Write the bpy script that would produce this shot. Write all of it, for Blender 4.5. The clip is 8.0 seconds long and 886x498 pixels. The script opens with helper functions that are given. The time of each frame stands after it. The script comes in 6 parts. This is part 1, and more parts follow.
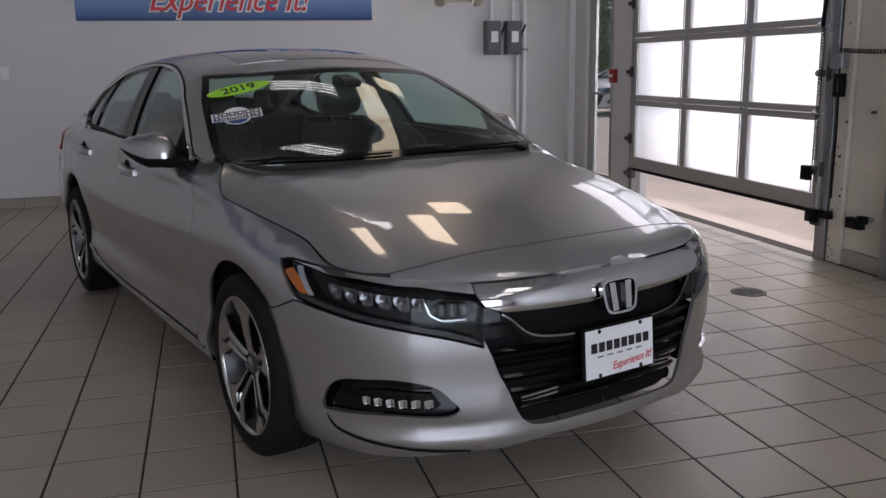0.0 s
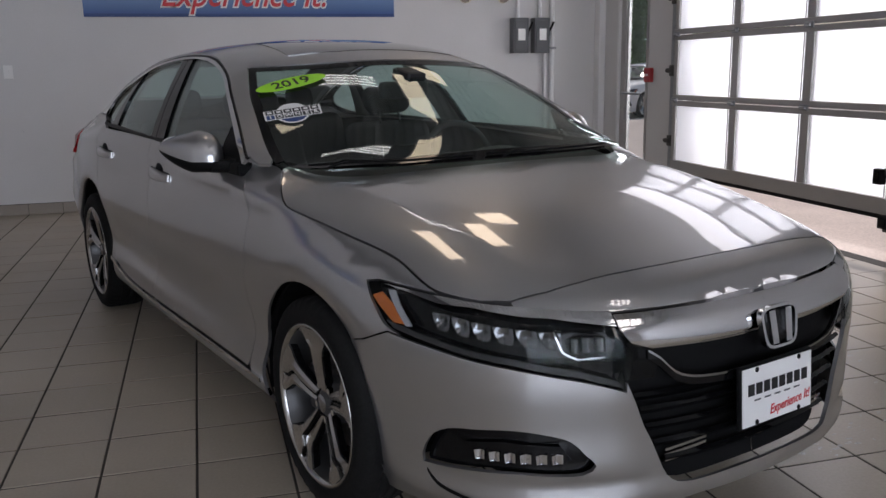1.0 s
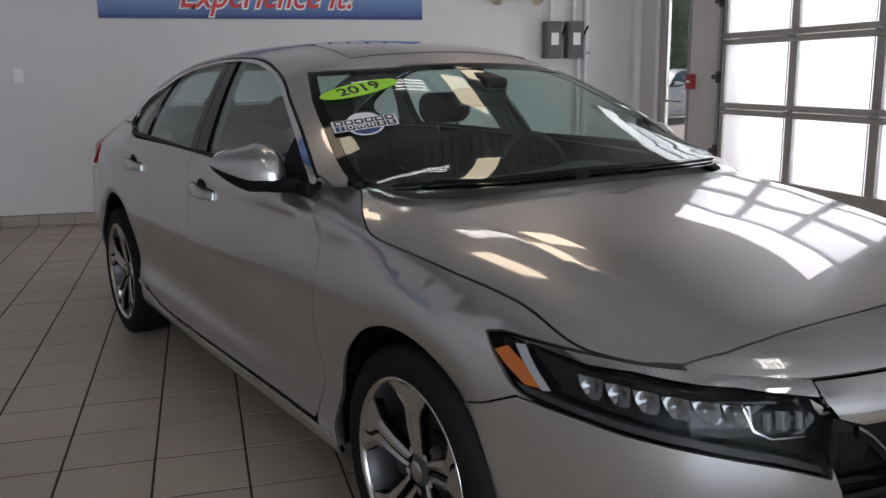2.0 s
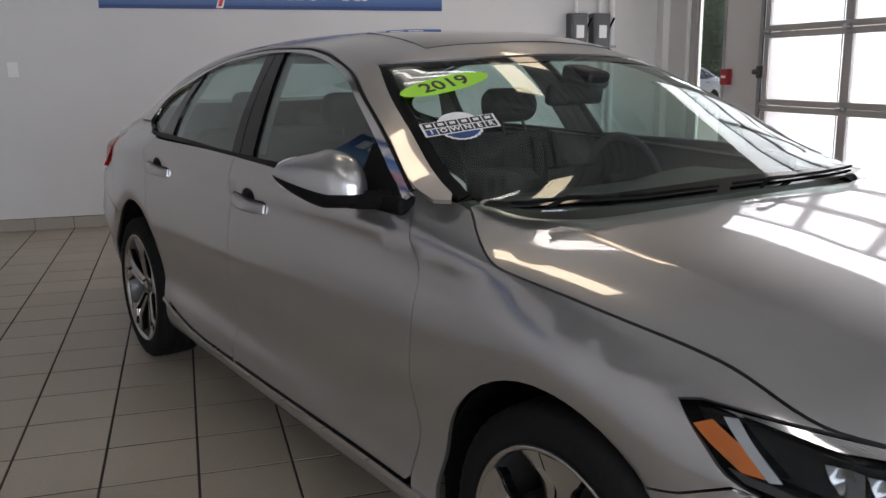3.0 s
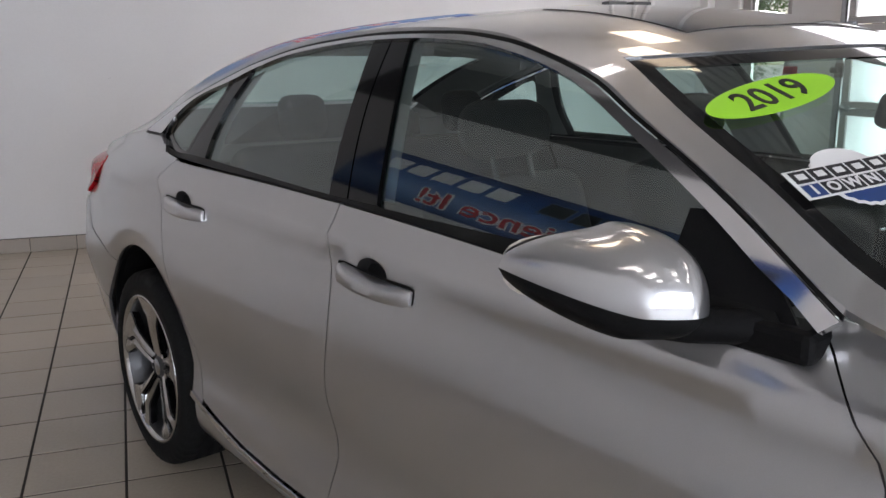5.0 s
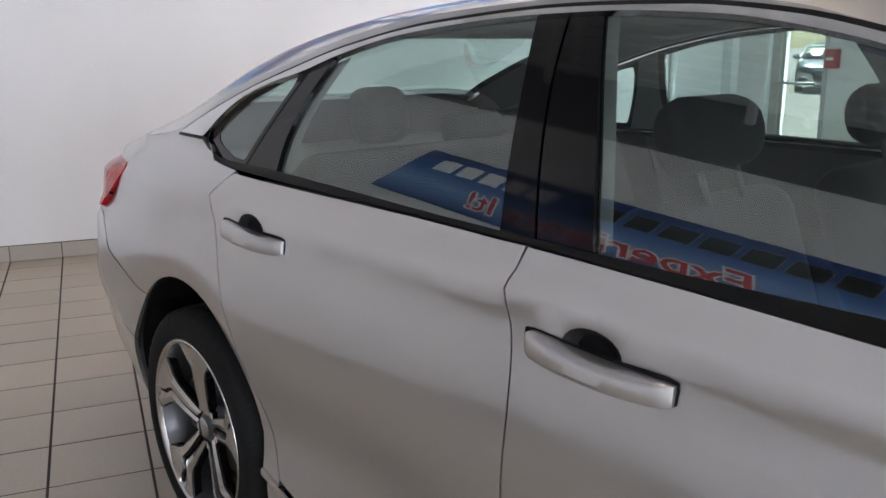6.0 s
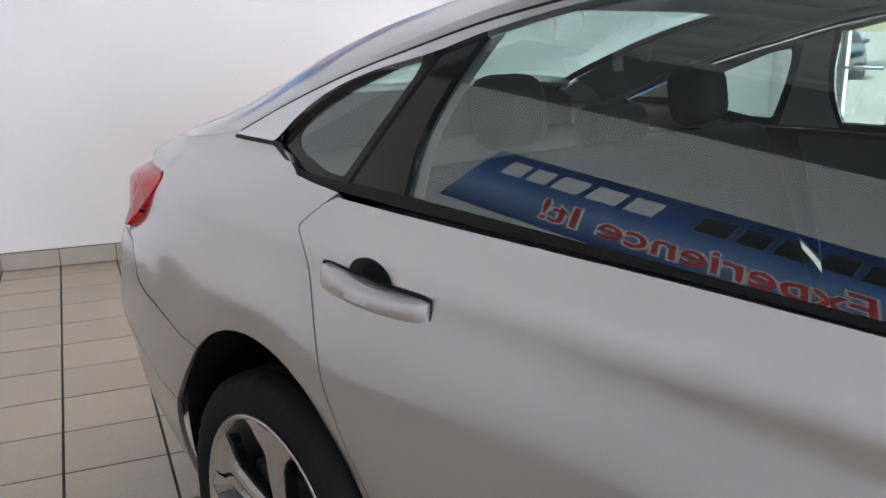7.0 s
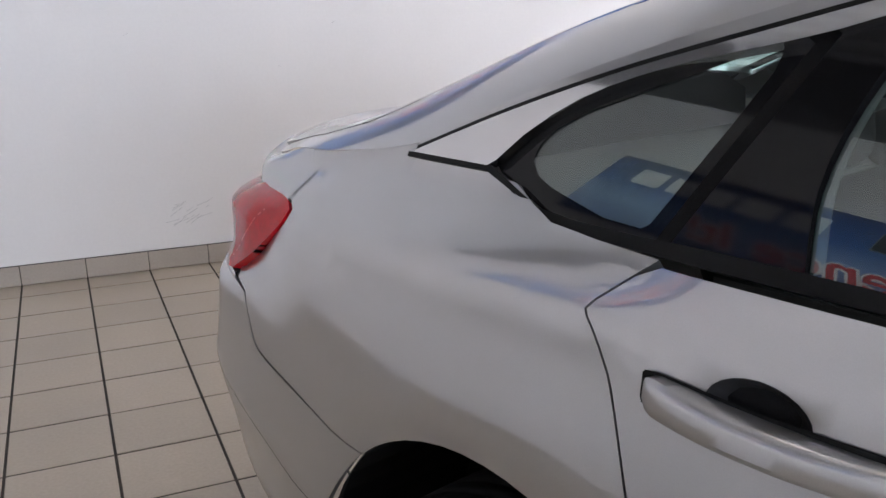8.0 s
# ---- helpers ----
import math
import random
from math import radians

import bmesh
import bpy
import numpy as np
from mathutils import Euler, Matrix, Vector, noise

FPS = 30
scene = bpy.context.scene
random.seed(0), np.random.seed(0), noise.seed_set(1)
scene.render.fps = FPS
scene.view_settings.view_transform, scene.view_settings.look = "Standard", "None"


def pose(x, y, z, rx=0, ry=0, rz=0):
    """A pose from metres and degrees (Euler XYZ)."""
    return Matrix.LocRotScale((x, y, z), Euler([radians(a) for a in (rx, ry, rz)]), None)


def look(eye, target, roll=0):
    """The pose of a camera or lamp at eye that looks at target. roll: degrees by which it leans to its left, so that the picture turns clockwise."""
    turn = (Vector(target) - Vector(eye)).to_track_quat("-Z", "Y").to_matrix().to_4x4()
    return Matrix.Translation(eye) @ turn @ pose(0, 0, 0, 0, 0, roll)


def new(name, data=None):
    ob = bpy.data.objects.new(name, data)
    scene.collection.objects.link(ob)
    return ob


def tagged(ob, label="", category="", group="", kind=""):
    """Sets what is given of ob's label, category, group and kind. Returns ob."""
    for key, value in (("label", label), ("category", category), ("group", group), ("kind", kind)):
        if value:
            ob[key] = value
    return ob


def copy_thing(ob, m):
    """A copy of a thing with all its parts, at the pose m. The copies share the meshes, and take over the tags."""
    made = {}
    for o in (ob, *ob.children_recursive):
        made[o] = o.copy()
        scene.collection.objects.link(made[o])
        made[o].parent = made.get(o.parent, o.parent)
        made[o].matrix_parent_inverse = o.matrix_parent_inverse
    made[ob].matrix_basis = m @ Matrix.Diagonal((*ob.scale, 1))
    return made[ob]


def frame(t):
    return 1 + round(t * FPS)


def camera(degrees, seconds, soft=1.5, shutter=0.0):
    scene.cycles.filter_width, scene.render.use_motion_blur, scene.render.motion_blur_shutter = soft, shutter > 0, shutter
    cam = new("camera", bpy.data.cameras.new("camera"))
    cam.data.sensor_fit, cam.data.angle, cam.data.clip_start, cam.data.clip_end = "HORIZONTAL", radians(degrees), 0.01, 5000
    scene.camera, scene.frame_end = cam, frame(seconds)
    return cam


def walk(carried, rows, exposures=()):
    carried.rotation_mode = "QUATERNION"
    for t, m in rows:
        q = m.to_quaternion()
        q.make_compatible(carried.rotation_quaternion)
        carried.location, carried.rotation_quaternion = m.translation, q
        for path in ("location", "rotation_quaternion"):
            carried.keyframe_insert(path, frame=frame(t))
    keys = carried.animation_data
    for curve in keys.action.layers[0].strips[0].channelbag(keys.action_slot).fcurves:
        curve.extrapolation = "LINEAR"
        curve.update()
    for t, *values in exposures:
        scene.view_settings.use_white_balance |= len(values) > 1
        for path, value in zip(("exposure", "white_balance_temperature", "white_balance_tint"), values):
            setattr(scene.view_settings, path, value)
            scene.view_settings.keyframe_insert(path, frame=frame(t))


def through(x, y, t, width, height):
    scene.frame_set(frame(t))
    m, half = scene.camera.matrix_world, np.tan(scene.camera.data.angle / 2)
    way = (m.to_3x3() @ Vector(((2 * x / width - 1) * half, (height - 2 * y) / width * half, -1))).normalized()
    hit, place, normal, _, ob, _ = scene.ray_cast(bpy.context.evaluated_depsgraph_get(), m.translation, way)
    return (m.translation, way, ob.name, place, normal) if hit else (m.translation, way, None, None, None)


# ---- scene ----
from mathutils.geometry import delaunay_2d_cdt

cam = camera(54.5, 8.0)
PATH = [
    (0, (-0.926, -3.24, 1.351), (-0.416, -1.351, 0.933), -0.9),
    (0.5, (-1.036, -2.973, 1.334), (-0.523, -1.085, 0.92), -1.1),
    (1, (-1.132, -2.722, 1.308), (-0.607, -0.837, 0.898), -0.9),
    (1.5, (-1.225, -2.452, 1.319), (-0.695, -0.567, 0.914), -0.8),
    (1.7, (-1.253, -2.362, 1.312), (-0.727, -0.473, 0.916), -0.7),
    (3, (-1.501, -1.706, 1.304), (-0.941, 0.17, 0.896), -0.6),
    (3.5, (-1.539, -1.387, 1.305), (-0.961, 0.483, 0.897), -0.8),
    (4, (-1.62, -1.086, 1.295), (-1.013, 0.775, 0.886), -0.7),
    (4.2, (-1.657, -0.956, 1.3), (-1.035, 0.901, 0.893), -0.2),
    (5.5, (-1.832, -0.14, 1.315), (-1.123, 1.678, 0.875), -0.5),
    (6, (-1.936, 0.202, 1.313), (-1.192, 2.002, 0.858), -0.4),
    (6.5, (-1.981, 0.527, 1.297), (-1.228, 2.319, 0.826), -0.5),
    (7, (-2.021, 0.876, 1.294), (-1.251, 2.657, 0.807), -0.5),
    (7.5, (-2.105, 1.229, 1.283), (-1.342, 3.006, 0.776), -0.6),
    (8, (-2.178, 1.55, 1.289), (-1.4, 3.316, 0.763), -0.8),
]
EXPOSURES = [(0, -1.16, 6550, 20), (1.5, -0.94, 6600, 18), (3.5, -0.52, 6850, 16), (5.5, 0.17, 6680, 18), (6.5, 0.70, 6620, 17), (7, 0.74, 6580, 17), (7.5, 0.66, 6550, 17), (8, 0.53, 6520, 18)]
walk(cam, [(t, look(eye, target, roll)) for t, eye, target, roll in PATH], EXPOSURES)

# ---- light ----
Y_FRONT = -7.5
world = bpy.data.worlds.new("sky")
scene.world = world
world.use_nodes = True
wn = world.node_tree.nodes
sky = wn.new("ShaderNodeTexSky")
sky.sky_type, sky.sun_disc, sky.sun_elevation, sky.sun_rotation = "NISHITA", False, radians(50), radians(30)
wn["Background"].inputs["Strength"].default_value = 0.12
world.node_tree.links.new(sky.outputs[0], wn["Background"].inputs["Color"])
sun = new("sun", bpy.data.lights.new("sun", "SUN"))
sun.data.energy, sun.data.angle, sun.data.color = 4.5, radians(12), (1.0, 0.96, 0.9)
sun.matrix_world = look((20, 30, 40), (4, 3, 0))


def area(name, m, sx, sy, watts, color):
    lamp = new(name, bpy.data.lights.new(name, "AREA"))
    lamp.data.shape, lamp.data.size, lamp.data.size_y = "RECTANGLE", sx, sy
    lamp.data.energy, lamp.data.color = watts, color
    lamp.matrix_world = m
    return lamp


# daylight through the frosted front behind the walk
area("front_daylight", look((-0.7, Y_FRONT + 0.15, 1.7), (-0.7, 5, 1.0)), 6.0, 2.6, 180, (0.76, 0.88, 1.0))
# daylight through the glazed door of the bay and the glass door beside it
area("bay_daylight", look((3.32, 3.2, 1.75), (-1, 3.2, 1.0)), 2.6, 2.8, 90, (0.95, 0.97, 1.0))
area("door_daylight", look((3.45, 5.41, 1.1), (0, 5.0, 0.8)), 0.45, 1.9, 30, (0.93, 0.97, 1.0))

# ---- materials ----


def material(name, color, rough=0.5, metal=0.0, coat=0.0, grain=0.0, size=40.0, stain=0.0, bump=0.0, spec=0.5, transmit=0.0, emit=0.0, each=0.0, tint=None, coat_ior=1.6, worn=0.0):
    m = bpy.data.materials.new(name)
    m.use_nodes = True
    nt = m.node_tree
    b = nt.nodes["Principled BSDF"]

    def put(k, v):
        b.inputs[k].default_value = v
    put("Base Color", (*color, 1)), put("Roughness", rough), put("Metallic", metal), put("Specular IOR Level", spec)
    put("Coat Weight", coat), put("Coat Roughness", 0.015), put("Coat IOR", coat_ior), put("Transmission Weight", transmit)
    if emit:
        put("Emission Color", (*(tint or color), 1)), put("Emission Strength", emit)
    if grain or stain or bump or each:
        co = nt.nodes.new("ShaderNodeTexCoord")
        fine, wide = nt.nodes.new("ShaderNodeTexNoise"), nt.nodes.new("ShaderNodeTexNoise")
        fine.inputs["Scale"].default_value, wide.inputs["Scale"].default_value = size, 1.3
        fine.inputs["Detail"].default_value = wide.inputs["Detail"].default_value = 6
        place = nt.nodes.new("ShaderNodeNewGeometry").outputs["Position"] if worn else co.outputs["Object"]
        for n in (fine, wide):
            nt.links.new(place, n.inputs["Vector"])
        level = None
        for node, amount in ((fine, grain), (wide, stain)):
            if amount:
                r = nt.nodes.new("ShaderNodeMapRange")
                r.inputs["From Min"].default_value, r.inputs["From Max"].default_value = 0.3, 0.7
                r.inputs["To Min"].default_value, r.inputs["To Max"].default_value = 1 - amount, 1 + amount
                nt.links.new(node.outputs["Fac"], r.inputs["Value"])
                level = r.outputs[0] if level is None else multiply(nt, level, r.outputs[0])
        if each:
            info, r = nt.nodes.new("ShaderNodeObjectInfo"), nt.nodes.new("ShaderNodeMapRange")
            r.inputs["To Min"].default_value, r.inputs["To Max"].default_value = 1 - each, 1 + each
            nt.links.new(info.outputs["Random"], r.inputs["Value"])
            level = r.outputs[0] if level is None else multiply(nt, level, r.outputs[0])
        if worn:
            # pale scuffs and dull patches with ragged edges
            ragged, r, dull = nt.nodes.new("ShaderNodeTexNoise"), nt.nodes.new("ShaderNodeMapRange"), nt.nodes.new("ShaderNodeMapRange")
            ragged.inputs["Scale"].default_value, ragged.inputs["Detail"].default_value, ragged.inputs["Roughness"].default_value = 2.6, 12, 0.72
            nt.links.new(place, ragged.inputs["Vector"])
            for node, lo, hi, a, b2 in ((r, 0.60, 0.72, 1.0, 1 + worn), (dull, 0.40, 0.65, rough - 0.03, rough + 0.06)):
                node.inputs["From Min"].default_value, node.inputs["From Max"].default_value = lo, hi
                node.inputs["To Min"].default_value, node.inputs["To Max"].default_value = a, b2
                nt.links.new(ragged.outputs["Fac"], node.inputs["Value"])
            level = r.outputs[0] if level is None else multiply(nt, level, r.outputs[0])
            nt.links.new(dull.outputs[0], b.inputs["Roughness"])
        if level is not None:
            mix = nt.nodes.new("ShaderNodeVectorMath")
            mix.operation, mix.inputs[0].default_value = "MULTIPLY", color
            nt.links.new(level, mix.inputs[1])
            nt.links.new(mix.outputs[0], b.inputs["Base Color"])
        if bump:
            bp = nt.nodes.new("ShaderNodeBump")
            bp.inputs["Strength"].default_value, bp.inputs["Distance"].default_value = bump, 0.004
            nt.links.new(fine.outputs["Fac"], bp.inputs["Height"])
            nt.links.new(bp.outputs[0], b.inputs["Normal"])
    return m


def multiply(nt, a, b):
    n = nt.nodes.new("ShaderNodeMath")
    n.operation = "MULTIPLY"
    nt.links.new(a, n.inputs[0]), nt.links.new(b, n.inputs[1])
    return n.outputs[0]


def pane_material(name, through, rough=0.0, base=0.085):
    """A thin tinted pane: clear through, with gloss that grows towards grazing."""
    m = bpy.data.materials.new(name)
    m.use_nodes = True
    nt = m.node_tree
    nt.nodes.remove(nt.nodes["Principled BSDF"])
    clear, gloss, mix, lw, p, g = [nt.nodes.new("ShaderNode" + k) for k in ("BsdfTransparent", "BsdfGlossy", "MixShader", "LayerWeight", "Math", "Math")]
    gloss.inputs["Color"].default_value = (0.90, 0.98, 0.96, 1)
    clear.inputs["Color"].default_value, gloss.inputs["Roughness"].default_value, lw.inputs["Blend"].default_value = (*through, 1), rough, 0.5
    p.operation, p.inputs[1].default_value = "POWER", 5.0
    g.operation, g.use_clamp, g.inputs[1].default_value, g.inputs[2].default_value = "MULTIPLY_ADD", True, 0.9, base
    nt.links.new(lw.outputs["Facing"], p.inputs[0]), nt.links.new(p.outputs[0], g.inputs[0]), nt.links.new(g.outputs[0], mix.inputs[0])
    nt.links.new(clear.outputs[0], mix.inputs[1]), nt.links.new(gloss.outputs[0], mix.inputs[2])
    nt.links.new(mix.outputs[0], nt.nodes["Material Output"].inputs[0])
    return m


PAINT = material("silver_paint", (0.405, 0.40, 0.404), 0.29, 0.84, 1.0, grain=0.03, size=900, coat_ior=2.7)
WHITE_PAINT = material("white_car_paint", (0.8, 0.8, 0.8), 0.3, 0, 1.0, grain=0.01, size=900)
CHROME = material("chrome", (0.72, 0.72, 0.73), 0.07, 1.0)
DARK_CHROME = material("dark_chrome", (0.42, 0.42, 0.43), 0.12, 1.0)
LAMP_BEZEL = material("smoke_grey_bezel", (0.05, 0.05, 0.052), 0.22, 0.5)
LAMP_BOWL = material("lamp_reflector", (0.20, 0.205, 0.215), 0.16, 0.9)
GLOSS_BLACK = material("gloss_black", (0.004, 0.004, 0.0045), 0.06, spec=0.25)
PLASTIC = material("black_plastic", (0.007, 0.007, 0.0075), 0.6, grain=0.15, size=300, bump=0.15, spec=0.1)
TRIM = material("black_trim", (0.007, 0.007, 0.007), 0.45, grain=0.1, size=200, spec=0.14)
RUBBER = material("tyre_rubber", (0.010, 0.010, 0.010), 0.75, grain=0.2, size=120, stain=0.15, bump=0.1, spec=0.12)
ALLOY = material("machined_alloy", (0.55, 0.54, 0.53), 0.18, 1.0, grain=0.05, size=500)
GREY_ALLOY = material("grey_alloy", (0.06, 0.06, 0.062), 0.45, 0.6, 0.2)
BRAKE = material("brake_steel", (0.07, 0.068, 0.066), 0.5, 0.8, grain=0.2, size=60)
GLASS = pane_material("car_glass", (0.72, 0.88, 0.85), base=0.15)
SCREEN_GLASS = pane_material("windscreen_glass", (0.76, 0.90, 0.86), base=0.105)
CLEAR = pane_material("clear_glass", (0.93, 0.95, 0.95), base=0.04)
LENS = pane_material("lamp_lens", (0.92, 0.93, 0.93), base=0.01)
# both frosted panes emit a little themselves, a glow that stands in for daylight
FROST = material("frosted_pane", (0.93, 0.95, 0.97), 0.55, transmit=0.85, emit=0.12, tint=(0.92, 0.95, 1.0))
DAYLIT = material("daylit_frosted_pane", (0.93, 0.95, 0.97), 0.55, transmit=0.85, emit=2.3, tint=(0.78, 0.89, 1.0))
ROOF_GLASS = material("dark_roof_glass", (0.02, 0.02, 0.021), 0.04, 0, 1.0, spec=0.5, coat_ior=2.2)
SPLASH = material("dried_splash", (0.46, 0.44, 0.41), 0.7, grain=0.3, size=120)
SCUFF = material("grey_scuff", (0.42, 0.42, 0.43), 0.7, grain=0.3, size=200)
RED_LENS = material("red_lens", (0.46, 0.004, 0.009), 0.16, 0, 0.15, grain=0.12, size=60, spec=0.3)
AMBER = material("amber_lens", (0.46, 0.115, 0.015), 0.2, 0, 0.3)
GUIDE = material("pale_light_guide", (0.40, 0.41, 0.43), 0.15, 0.3)
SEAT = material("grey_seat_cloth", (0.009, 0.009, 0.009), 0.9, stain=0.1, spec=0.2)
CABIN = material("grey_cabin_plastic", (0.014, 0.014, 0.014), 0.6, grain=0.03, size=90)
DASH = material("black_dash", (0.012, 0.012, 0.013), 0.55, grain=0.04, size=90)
HEADLINER = material("grey_headliner", (0.15, 0.147, 0.143), 0.9, grain=0.05, size=300)
WALL = material("white_wall_paint", (0.645, 0.64, 0.64), 0.55, grain=0.015, size=60, stain=0.03, bump=0.05)
WALL_TRIM = material("white_trim_paint", (0.74, 0.74, 0.74), 0.45, grain=0.02, size=80, stain=0.03)
TILE = material("beige_floor_tile", (0.385, 0.332, 0.264), 0.34, grain=0.06, size=90, stain=0.08, bump=0.06, each=0.05, worn=0.10)
GROUT = material("dark_grout", (0.03, 0.025, 0.02), 0.9, grain=0.3, size=200)
SKIRT = material("beige_wall_tile", (0.33, 0.29, 0.25), 0.4, grain=0.05, size=90, stain=0.06, each=0.04)
POST_PAINT = material("cream_post_paint", (0.60, 0.55, 0.47), 0.5, grain=0.05, size=40, stain=0.12)
DECK = material("painted_roof_deck", (0.58, 0.58, 0.57), 0.6, grain=0.05, size=30, stain=0.08)
# for the added band over the side wall that darkens reflections
DARK_BAND = material("dark_reflection_band", (0.10, 0.10, 0.104), 0.6, grain=0.08, size=20, stain=0.1)
STEEL = material("galvanised_steel", (0.33, 0.34, 0.35), 0.42, 0.9, grain=0.12, size=30, stain=0.1)
DOOR_FRAME = material("aluminium_door_frame", (0.40, 0.385, 0.37), 0.4, 0.55, grain=0.05, size=120, stain=0.06)
BOX_GREY = material("grey_enamel", (0.10, 0.105, 0.11), 0.4, grain=0.05, size=60)
IRON = material("cast_iron", (0.09, 0.085, 0.08), 0.55, 0.7, grain=0.3, size=60, bump=0.3)
RED = material("red_alarm_plastic", (0.36, 0.02, 0.025), 0.4)
CREAM = material("cream_plastic", (0.62, 0.58, 0.46), 0.5)
PAPER = material("white_print", (0.82, 0.82, 0.81), 0.5)
LIME = material("lime_print", (0.36, 0.80, 0.03), 0.45)
INK = material("black_print", (0.012, 0.012, 0.014), 0.5)
GREY_PRINT = material("grey_print", (0.16, 0.18, 0.22), 0.5)
NAVY = material("navy_print", (0.012, 0.05, 0.19), 0.45)
RED_PRINT = material("red_print", (0.62, 0.04, 0.05), 0.5)
ASPHALT = material("pale_concrete", (0.60, 0.51, 0.45), 0.85, grain=0.15, size=60, stain=0.12, bump=0.2)
BARK = material("bark", (0.09, 0.065, 0.045), 0.9, grain=0.3, size=30, bump=0.5)
LEAF = material("green_leaf", (0.10, 0.21, 0.035), 0.6, grain=0.3, size=3)
LAMP = material("lamp_tube", (1, 1, 1), 0.5, emit=7.5, tint=(1.0, 0.97, 0.92))
WARM_PANEL = material("warm_lamp_panel", (1, 0.9, 0.75), 0.5, emit=5.0, tint=(1.0, 0.83, 0.60))


def gradient_banner():
    m = material("blue_banner_vinyl", (0.02, 0.09, 0.36), 0.4)
    nt = m.node_tree
    co, sep, ramp = [nt.nodes.new("ShaderNode" + k) for k in ("TexCoord", "SeparateXYZ", "ValToRGB")]
    nt.links.new(co.outputs["Generated"], sep.inputs[0])
    nt.links.new(sep.outputs["Z"], ramp.inputs[0])
    stops = ramp.color_ramp.elements
    stops[0].position, stops[0].color = 0.0, (0.010, 0.055, 0.23, 1)
    stops[1].position, stops[1].color = 1.0, (0.008, 0.035, 0.16, 1)
    for p, col in ((0.35, (0.19, 0.34, 0.60, 1)), (0.60, (0.03, 0.12, 0.40, 1))):
        e = stops.new(p)
        e.color = col
    nt.links.new(ramp.outputs[0], nt.nodes["Principled BSDF"].inputs["Base Color"])
    return m


BANNER = gradient_banner()

# ---- mesh helpers ----


def mesh_of(name, verts, faces, mat, smooth=False):
    me = bpy.data.meshes.new(name)
    me.from_pydata([tuple(map(float, v)) for v in verts], [], [tuple(map(int, f)) for f in faces])
    me.materials.append(mat)
    if smooth:
        me.polygons.foreach_set("use_smooth", [True] * len(me.polygons))
    me.update()
    return me


def finish(bm, name, mat, smooth=False):
    me = bpy.data.meshes.new(name)
    bmesh.ops.recalc_face_normals(bm, faces=bm.faces)
    bm.to_mesh(me)
    bm.free()
    me.materials.append(mat)
    if smooth:
        me.polygons.foreach_set("use_smooth", [True] * len(me.polygons))
        me.set_sharp_from_angle(angle=radians(38))
    return me


def part(name, data, parent=None, label="", m=None, material_of=None, smooth=False):
    """One mesh object, under a thing or a part where one is given."""
    if isinstance(data, bmesh.types.BMesh):
        data = finish(data, name, material_of, smooth)
    ob = new(name, data)
    if parent:
        ob.parent = parent
    if m is not None:
        ob.matrix_basis = m
    return tagged(ob, label)


def thing(name, label, category, m=None, group="", kind=""):
    """An empty at a thing's base."""
    ob = new(name)
    if m is not None:
        ob.matrix_basis = m
    return tagged(ob, label, category, group, kind)


def box(bm, x0, x1, y0, y1, z0, z1, bevel=0.0, seg=2):
    r = bmesh.ops.create_cube(bm, size=1, matrix=Matrix.Translation(((x0 + x1) / 2, (y0 + y1) / 2, (z0 + z1) / 2)) @ Matrix.Diagonal((x1 - x0, y1 - y0, z1 - z0, 1)))
    if bevel:
        es = list({e for v in r["verts"] for e in v.link_edges})
        bmesh.ops.bevel(bm, geom=es, offset=bevel, segments=seg, affect="EDGES", profile=0.5)
    return bm


def box_bm(x0, x1, y0, y1, z0, z1, bevel=0.0, seg=2):
    return box(bmesh.new(), x0, x1, y0, y1, z0, z1, bevel, seg)


def rod(bm, a, b, r, n=12, r2=None):
    a, b = Vector(a), Vector(b)
    m = Matrix.Translation((a + b) / 2) @ (b - a).to_track_quat("Z", "Y").to_matrix().to_4x4()
    bmesh.ops.create_cone(bm, cap_ends=True, segments=n, radius1=r, radius2=r if r2 is None else r2, depth=(b - a).length, matrix=m)
    return bm


def tube(points, r, n=8):
    """A bent round bar along points."""
    p = [Vector(q) for q in points]
    verts, faces = [], []
    for i, q in enumerate(p):
        d = (p[min(i + 1, len(p) - 1)] - p[max(i - 1, 0)]).normalized()
        a = d.orthogonal().normalized() if i == 0 else (a - d * a.dot(d)).normalized()
        b = d.cross(a)
        verts += [q + r * (math.cos(k * math.tau / n) * a + math.sin(k * math.tau / n) * b) for k in range(n)]
    for i in range(len(p) - 1):
        faces += [(i * n + k, i * n + (k + 1) % n, i * n + n + (k + 1) % n, i * n + n + k) for k in range(n)]
    faces += [tuple(range(n))[::-1], tuple(range(len(verts) - n, len(verts)))]
    return verts, faces


def lathe(profile, n=48, axis="X"):
    """Turns (radius, height) pairs round an axis; height runs along it."""
    verts, faces = [], []
    for k in range(n):
        a = k * math.tau / n
        for r, h in profile:
            verts.append((h, r * math.cos(a), r * math.sin(a)) if axis == "X" else (r * math.cos(a), r * math.sin(a), h))
    m = len(profile)
    for k in range(n):
        for i in range(m - 1):
            faces.append((k * m + i, k * m + i + 1, (k + 1) % n * m + i + 1, (k + 1) % n * m + i))
    return verts, faces


